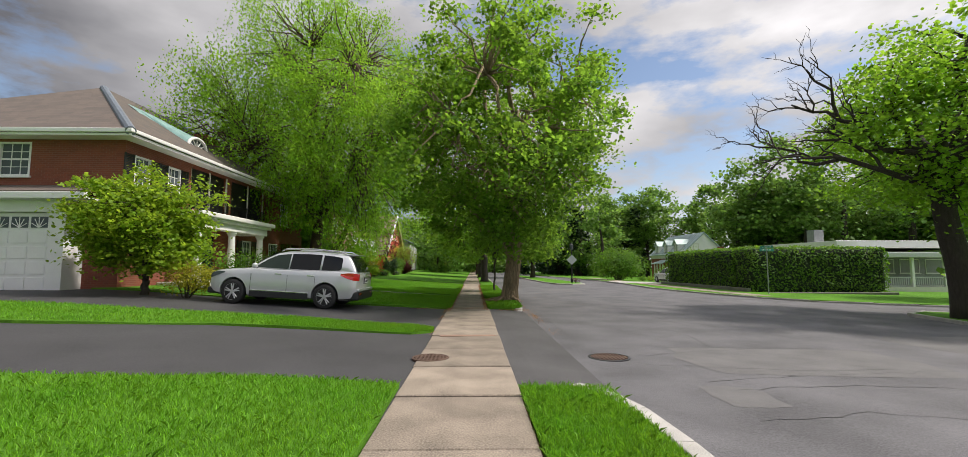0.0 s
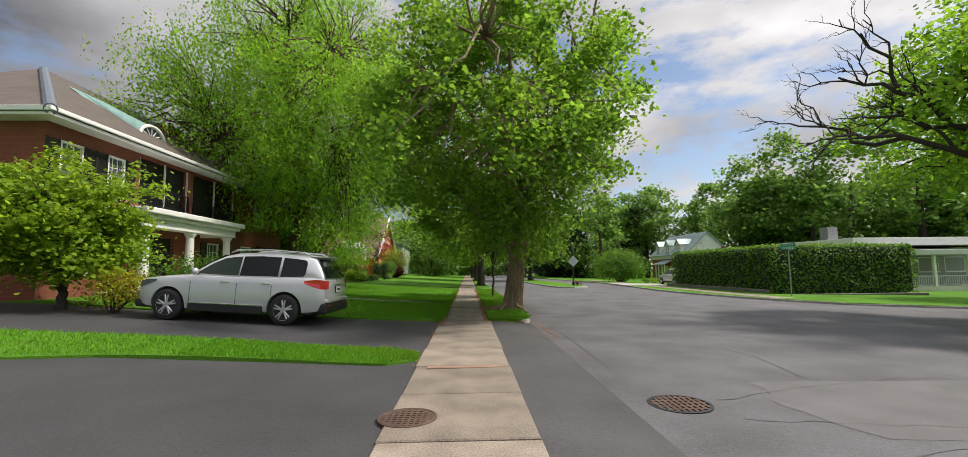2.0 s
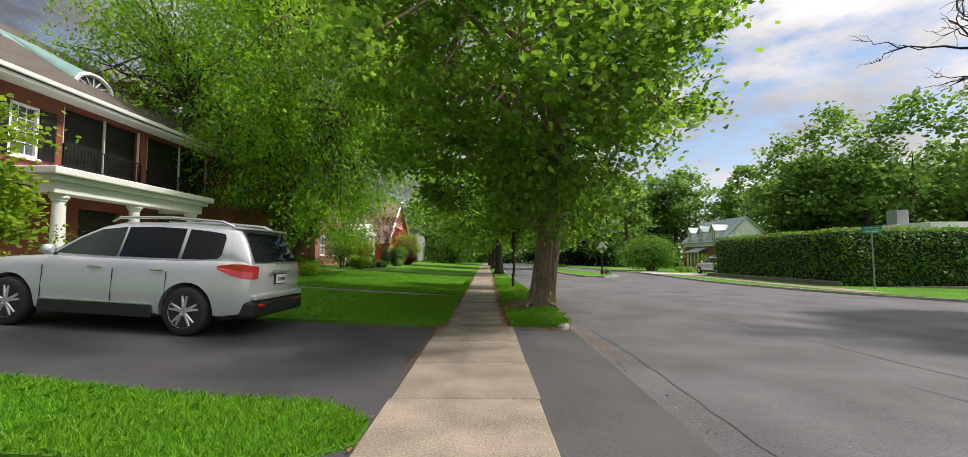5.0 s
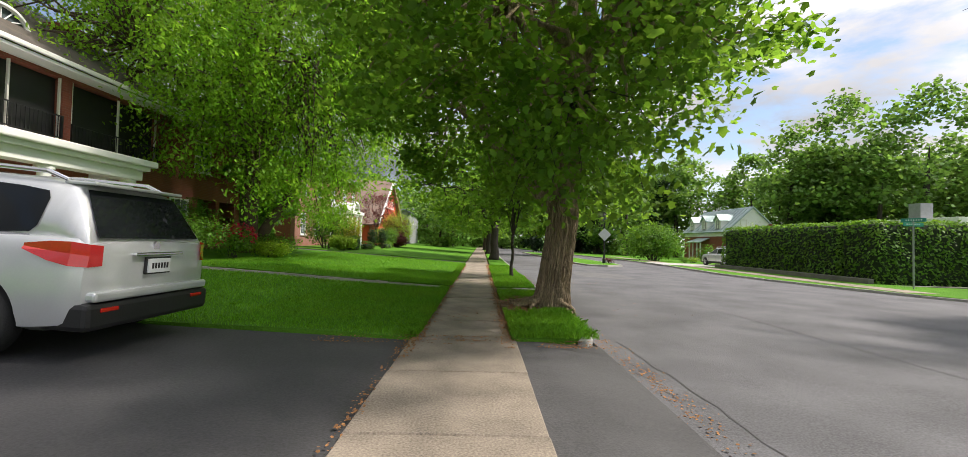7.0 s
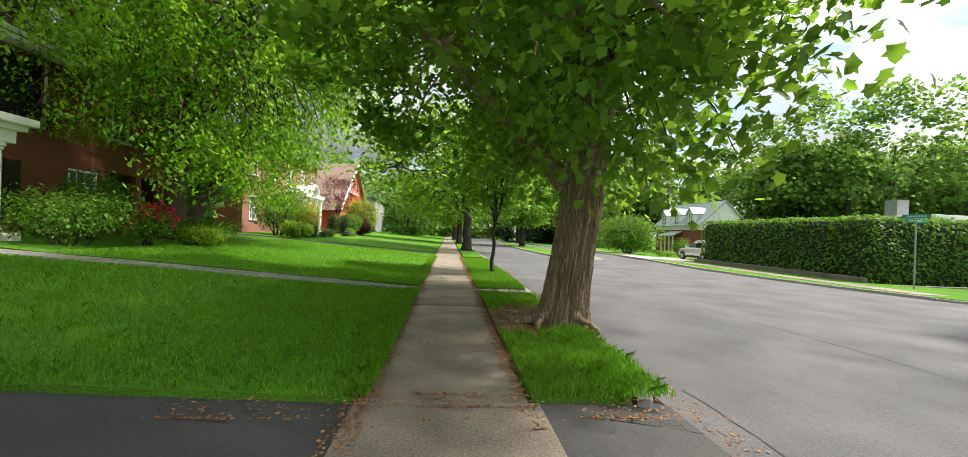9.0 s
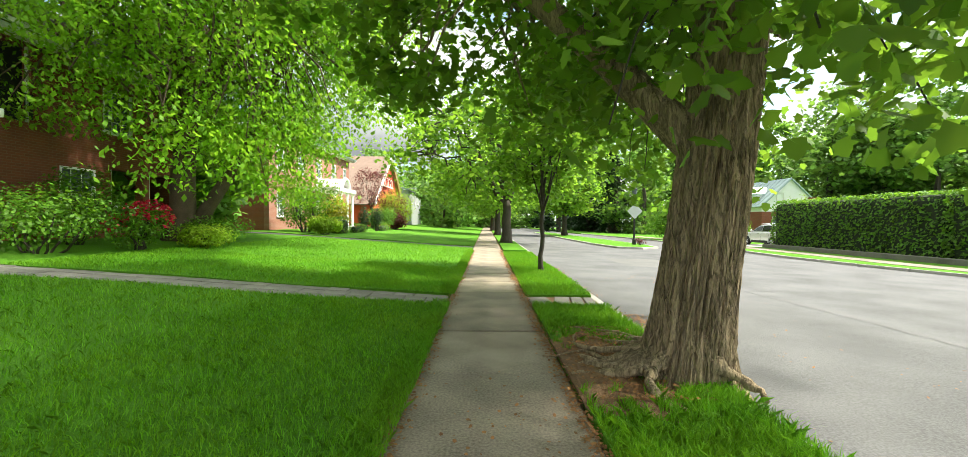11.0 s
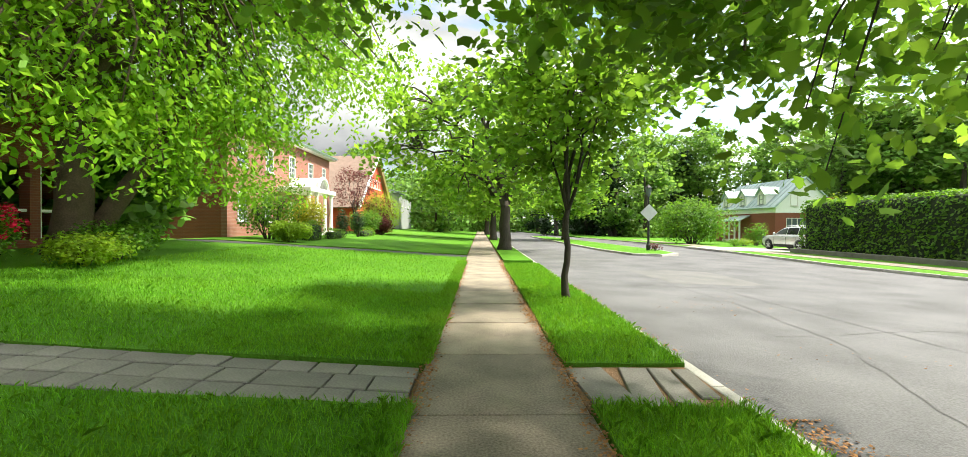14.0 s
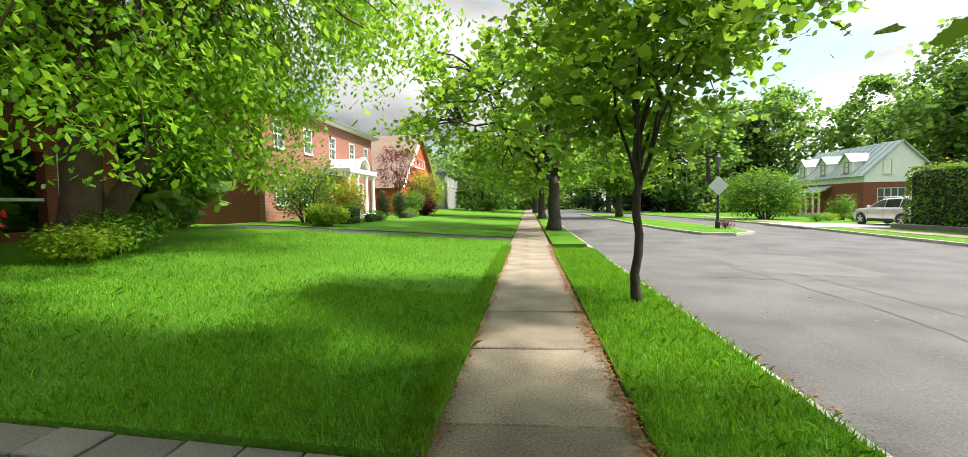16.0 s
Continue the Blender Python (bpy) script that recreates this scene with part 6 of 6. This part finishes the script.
# ---- grass, litter and roots ----
def blades(name, label, patches, zf, seed, parent=None, mat=None):
    """Single blades of mown grass. patches: (fn, area, density, height)."""
    rng = np.random.default_rng(seed)
    allp, allh = [], []
    for fn, count, h in patches:
        uv = rng.uniform(size=(count, 2))
        p = np.array([fn(u, v) for u, v in uv])
        p = p[((p[:, 0] - 0.80) / 0.50) ** 2 + ((p[:, 1] - 19.15) / 1.2) ** 2 > 1 + 0.8 * np.sin(p[:, 0] * 23 + 3 * np.sin(p[:, 1] * 7)) * np.sin(p[:, 1] * 11)]
        count = len(p)
        allp.append(np.column_stack([p, [zf(a, b) for a, b in p]]))
        allh.append(h * rng.uniform(0.5, 1.3, count))
    p, h = np.concatenate(allp), np.concatenate(allh)
    n = len(p)
    a = rng.uniform(0, 2 * math.pi, n)
    w = rng.uniform(0.0022, 0.0045, n) * (1 + 0.02 * np.abs(p[:, 0]))
    side = np.column_stack([np.cos(a), np.sin(a), np.zeros(n)])
    lean = rng.normal(size=(n, 2)) * 0.45
    mid = p + np.column_stack([lean * h[:, None] * 0.35, h * 0.6])
    tip = p + np.column_stack([lean * h[:, None] * 1.1, h * (1 - 0.15 * np.hypot(lean[:, 0], lean[:, 1]))])
    pts = np.stack([p - side * w[:, None], p + side * w[:, None], mid + side * w[:, None] * 0.8, tip, mid - side * w[:, None] * 0.8], axis=1)
    me = bpy.data.meshes.new(name)
    me.vertices.add(n * 5)
    me.vertices.foreach_set("co", pts.reshape(-1).astype(np.float32))
    me.loops.add(n * 5)
    me.loops.foreach_set("vertex_index", np.arange(n * 5, dtype=np.int32))
    me.polygons.add(n)
    me.polygons.foreach_set("loop_start", np.arange(0, n * 5, 5, dtype=np.int32))
    me.materials.append(mat or BLADE)
    me.update(calc_edges=True)
    return tagged(new(name, me), label, "grass", "", "stuff")


near = lambda lo, hi, x0, x1: between(lo, hi, x0, x1)
blades("grass", "short bright green grass of the lawns", [
    (near(flat_edge(1.2), EDGE_A, -4.5, -0.92), 34000, 0.055), (near(flat_edge(1.2), EDGE_A, -10, -4.5), 22000, 0.06),
    (near(STRIP_LOW, STRIP_HIGH, -4.5, -0.93), 16000, 0.06), (near(STRIP_LOW, STRIP_HIGH, -14, -4.5), 16000, 0.06),
    (near(EDGE_B, flat_edge(22.1), -3.5, -0.90), 30000, 0.055), (near(EDGE_B, flat_edge(22.1), -9, -3.5), 26000, 0.06),
    (near(flat_edge(23.1), flat_edge(27.5), -3.5, -0.90), 26000, 0.055), (near(flat_edge(23.1), flat_edge(27.5), -9, -3.5), 20000, 0.06),
    (near(flat_edge(27.5), flat_edge(37.4), -9, -0.9), 26000, 0.065),
    (near(EDGE_B, flat_edge(22.1), -1.06, -0.80), 7000, 0.10), (near(flat_edge(23.1), flat_edge(35), -1.06, -0.80), 11000, 0.095)], lawn_z, 101)
blades("verge_grass", "longer bright green grass of the verge", [
    (VERGES[0][1], 22000, 0.07), (near(flat_edge(2), flat_edge(5.6), 0.55, 1.66), 12000, 0.06), (VERGES[1][1], 26000, 0.085), (VERGES[2][1], 30000, 0.075),
    (near(flat_edge(16.0), flat_edge(19), 0.6, 1.72), 9000, 0.10)], lawn_z, 102)


def litter(name, label, strips, seed, mat, size):
    rng = np.random.default_rng(seed)
    ps = []
    for x0, x1, y0, y1, z, n in strips:
        cl = rng.uniform(y0, y1, max(3, n // 25))
        ps.append(np.column_stack([rng.normal((x0 + x1) / 2, (x1 - x0) / 3.2, n), np.clip(rng.choice(cl, n) + rng.normal(size=n) * 0.35, y0 - 0.06, y1 + 0.06), z + rng.uniform(0.003, 0.014, n)]))
    p = np.concatenate(ps)
    ob = leaf_mesh(name, p, size * rng.uniform(0.4, 1.4, len(p)), mat, None, ROUGH_SHAPE, rng, upward=3.0)
    return tagged(ob, label, "leaf litter", "", "stuff")


litter("leaf_litter", "dry brown seeds and leaf scraps along the pavement", [
    (-0.90, -0.74, 15, 36, 0.03, 5200), (0.36, 0.52, 15.5, 36, 0.03, 5600), (-0.6, 0.4, 12, 30, 0.026, 90), (-5.5, -1.0, 15.55, 15.9, 0.06, 2200), (-0.8, 0.5, 15.88, 16.02, 0.03, 260), (-0.98, -0.88, 10.0, 15.8, 0.02, 220),
    (0.6, 1.3, 18.3, 20.4, 0.09, 3200), (1.82, 2.1, 11, 30, -0.135, 1500), (1.9, 2.3, 21.2, 22.2, -0.135, 500), (0.75, 1.7, 15.8, 16.05, -0.02, 350), (2.2, 5, 12, 30, -0.16, 160)], 111, LITTER, 0.025)
# bare earth and surface roots beside the maple
ev, ef = [(0.84, 19.15, 0.12)], []
for j in range(1, 17):
    for k in range(48):
        a, f = 2 * math.pi * k / 48, j / 16
        r = f * (1 + 0.25 * noise.noise(Vector((math.cos(a) * 2, math.sin(a) * 2, 3))))
        px, py = max(0.478, 0.84 + 0.50 * r * math.cos(a)), 19.15 + 1.25 * r * math.sin(a)
        lump = 0.05 * noise.noise(Vector((px * 6, py * 6, 0))) + 0.03 * noise.noise(Vector((px * 17, py * 17, 5)))
        ev.append((px, py, 0.045 + (0.05 + 0.6 * lump) * (1 - f ** 3)))
ef += [(0, 1 + k, 1 + (k + 1) % 48) for k in range(48)]
ef += [(1 + j * 48 + k, 1 + (j + 1) * 48 + k, 1 + (j + 1) * 48 + (k + 1) % 48, 1 + j * 48 + (k + 1) % 48) for j in range(15) for k in range(48)]
tagged(mesh_of("bare_earth", ev, ef, SOIL), "bare brown earth around the maple's roots", "soil", "", "structure")
maple = bpy.data.objects["maple_tree"]
rr = np.random.default_rng(9)
for k, (a, ln, r0) in enumerate([(2.5, 0.7, 0.07), (2.95, 0.7, 0.06), (3.5, 0.7, 0.07), (1.95, 1.2, 0.06), (4.1, 0.6, 0.07), (1.6, 1.0, 0.05), (5.2, 0.4, 0.08), (2.2, 1.25, 0.035), (2.75, 0.85, 0.03), (3.2, 0.75, 0.028), (1.8, 1.5, 0.03), (2.35, 1.0, 0.022)]):
    pts, rad = [], []
    for i in range(9):
        f = i / 8
        d = 0.25 + ln * f
        pts.append((d * math.cos(a + 0.35 * math.sin(f * 3 + k)), d * math.sin(a + 0.35 * math.sin(f * 3 + k)), 0.20 * (1 - f) ** 2 + 0.075 + 0.02 * rr.normal() * f))
        rad.append(r0 * (1 - 0.72 * f) * (1 + 0.15 * rr.normal()))
    part("root", tube(pts, rad, 9), BARK, maple, smooth=True)
# heavy low limb and hanging sprays of the maple
part("limb", tube([(0.30, 0.0, 1.85), (0.02, 0.08, 2.12), (-0.22, 0.2, 2.42), (-0.55, 0.4, 2.85), (-1.3, 0.8, 3.7), (-2.4, 1.3, 4.9)], [0.19, 0.17, 0.155, 0.14, 0.11, 0.07], 18), BARK, maple, smooth=True)
hr_ = np.random.default_rng(15)
spray, bmh = [], bmesh.new()
for sx, sy, sz, n in ((0.5, 3.0, 2.9, 26), (0.9, 3.4, 2.3, 22), (0.75, 3.25, 1.75, 16), (1.5, 3.2, 2.6, 26), (2.2, 3.5, 2.35, 24), (1.9, 2.9, 2.0, 14), (-0.1, 3.3, 3.2, 24), (-0.9, 3.6, 3.5, 24), (-2.2, 3.0, 3.6, 26), (-2.9, 2.3, 3.9, 24), (-1.6, 4.2, 3.9, 20), (0.5, 3.1, 2.2, 26), (1.1, 2.8, 2.5, 30), (1.7, 3.2, 2.3, 26), (2.5, 3.1, 2.5, 28),
                      (0.0, 4.8, 3.6, 40), (0.8, 5.0, 3.4, 40), (1.6, 5.2, 3.3, 40), (2.4, 5.0, 3.4, 40), (3.0, 4.6, 3.5, 40), (-0.6, 5.2, 3.9, 40)):
    line = bent((0.3, 0.9, 3.9), (sx, sy, sz), hr_, 6, 0.14, 0.06)
    add_tube(bmh, line, [0.020 - 0.0026 * i for i in range(7)], 5)
    spray.append(np.array([sx, sy, sz]) + hr_.normal(size=(2 * n, 3)) * np.array([0.34, 0.34, 0.20]))
for sx, sy, sz, n in ((-0.5, -1.0, 2.75, 60), (0.3, -1.2, 2.75, 70), (0.8, -1.0, 2.45, 80), (1.3, -0.8, 2.1, 80), (-0.4, -0.5, 3.0, 60), (0.6, -0.8, 3.1, 80), (1.5, -0.7, 2.8, 80),
                       (-0.75, -2.3, 2.5, 70), (-0.35, -2.0, 2.15, 60), (0.1, -2.2, 2.05, 60), (0.5, -2.1, 2.3, 70), (1.0, -2.4, 2.2, 70), (-0.5, -2.5, 2.95, 80), (0.3, -2.6, 2.85, 80), (1.2, -2.8, 2.9, 80), (-0.95, -1.1, 1.95, 9)):
    line = bent((0.4, -0.2, 4.2), (sx, sy, sz), hr_, 6, 0.14, 0.06)
    add_tube(bmh, line, [0.022 - 0.0028 * i for i in range(7)], 5)
    spray.append(np.array([sx, sy, sz]) + hr_.normal(size=(n, 3)) * np.array([0.34, 0.30, 0.24]))
part("hanging_twig", bmh, BARK_DARK, maple)
sp = np.concatenate(spray)
leaf_mesh("hanging_leaves", sp, 0.125 * hr_.uniform(0.7, 1.25, len(sp)), MAPLE, maple, MAPLE_SHAPE, hr_, upward=0.2, droop=0.7)

# ---- pavement slabs and paving stones ----
walkway = tagged(new("pavement"), "concrete slab pavement between lawn and verge", "pavement", "", "structure")
rp = np.random.default_rng(5)
SLAB = 1.52


def slab_mesh(w, l, h=0.1, bevel=0.012, mat=None, name="slab"):
    bm = box(-w / 2, w / 2, -l / 2, l / 2, -h, 0)
    bmesh.ops.bevel(bm, geom=[e for e in bm.edges if all(abs(v.co.z) < 1e-5 for v in e.verts)], offset=bevel, segments=1, affect="EDGES")
    me = bpy.data.meshes.new(name)
    bm.to_mesh(me)
    bm.free()
    me.materials.append(mat or CONCRETE)
    return me


slab_me = slab_mesh(1.45, SLAB - 0.012)
slab_slim = slab_mesh(1.335, SLAB - 0.012)      # turf has crept over the edges past the drive
for k in range(-5, 80):
    ob = new("slab", slab_slim if k >= 10 else slab_me)
    ob.parent = walkway
    ob.matrix_world = pose(-0.175 - (0.02 if k >= 10 else 0) + rp.normal() * 0.006, 1.5 + k * SLAB, 0.022 + rp.normal() * 0.004, rp.normal() * 0.28, rp.normal() * 0.25, rp.normal() * 0.2)
MENDED = material("mended_concrete", (0.30, 0.19, 0.14), 0.92, vary=0.35, scale=4, fine=50, bump=0.7)
broken = new("broken_strip", slab_mesh(1.18, 0.13, 0.06, 0.006, MENDED, "broken_strip"))
broken.parent = walkway
broken.matrix_world = pose(-0.12, 9.76, 0.036, 0.8, 0.4, 2.5)
tagged(sheet("pavement_bed", lambda u, v: (-0.92 + u * 1.5, -8 + v * 160), 2, 40, lambda x, y: -0.035, SOIL, 0.1), "dark earth under the slabs", "soil", "", "structure")
gpath = tagged(new("garden_path"), "grey bluestone garden path between two lawns", "path", "", "structure")
y_rows = [(22.16, 0.30), (22.47, 0.33), (22.81, 0.29)]
for y0, dy_ in y_rows:
    xx = -0.90
    while xx > -11:
        ln = float(rp.choice([0.28, 0.36, 0.45, 0.6]))
        ob = new("paving_stone", slab_mesh(ln - 0.015, dy_ - 0.012, 0.08, 0.008, STONE, "paving_stone"))
        ob.parent = gpath
        xc = xx - ln / 2
        ob.matrix_world = pose(xc, y0 + dy_ / 2, west_rise(xc) + 0.022 + rp.normal() * 0.003, rp.normal() * 0.4, 3.43 + rp.normal() * 0.4, 0)
        xx -= ln
for (sx, sy, w, l, a) in ((0.70, 22.68, 0.36, 0.94, 4), (1.06, 22.66, 0.26, 0.92, -9), (1.33, 22.68, 0.2, 0.86, -6), (1.55, 22.72, 0.16, 0.7, -4)):
    ob = new("paving_stone", slab_mesh(w, l, 0.08, 0.01, STONE, "paving_stone"))
    ob.parent = gpath
    ob.matrix_world = pose(sx, sy, 0.012, rp.normal() * 0.6, rp.normal() * 0.6, a)
tagged(sheet("verge_bed", lambda u, v: (0.49 + u * 1.18, 22.15 + v * 1.05), 4, 4, lambda x, y: -0.012, SOIL, 0.1), "brown earth between the stepping stones", "soil", "", "structure")
apron = tagged(new("corner_pavement"), "pale concrete pavement across the road", "pavement", "", "structure")
ap_me = slab_mesh(1.5, 1.49)
for k in range(30):
    ob = new("slab", ap_me)
    ob.parent = apron
    yy = 28.6 + k * 1.5
    xx = float(np.interp(yy, [28, 34, 45, 75], [17.9, 17.6, 18.0, 18.6]))
    ob.matrix_world = pose(xx, yy, east_z(xx, yy) + 0.02, 0, 1.15, 0)
tagged(sheet("concrete_drive", lambda u, v: (15.8 + u * 9, 48.4 + v * 5.6), 8, 3, lambda x, y: east_z(x, y) + 0.03, KERB, 0.12), "pale concrete drive of the gabled house", "driveway", "", "structure")
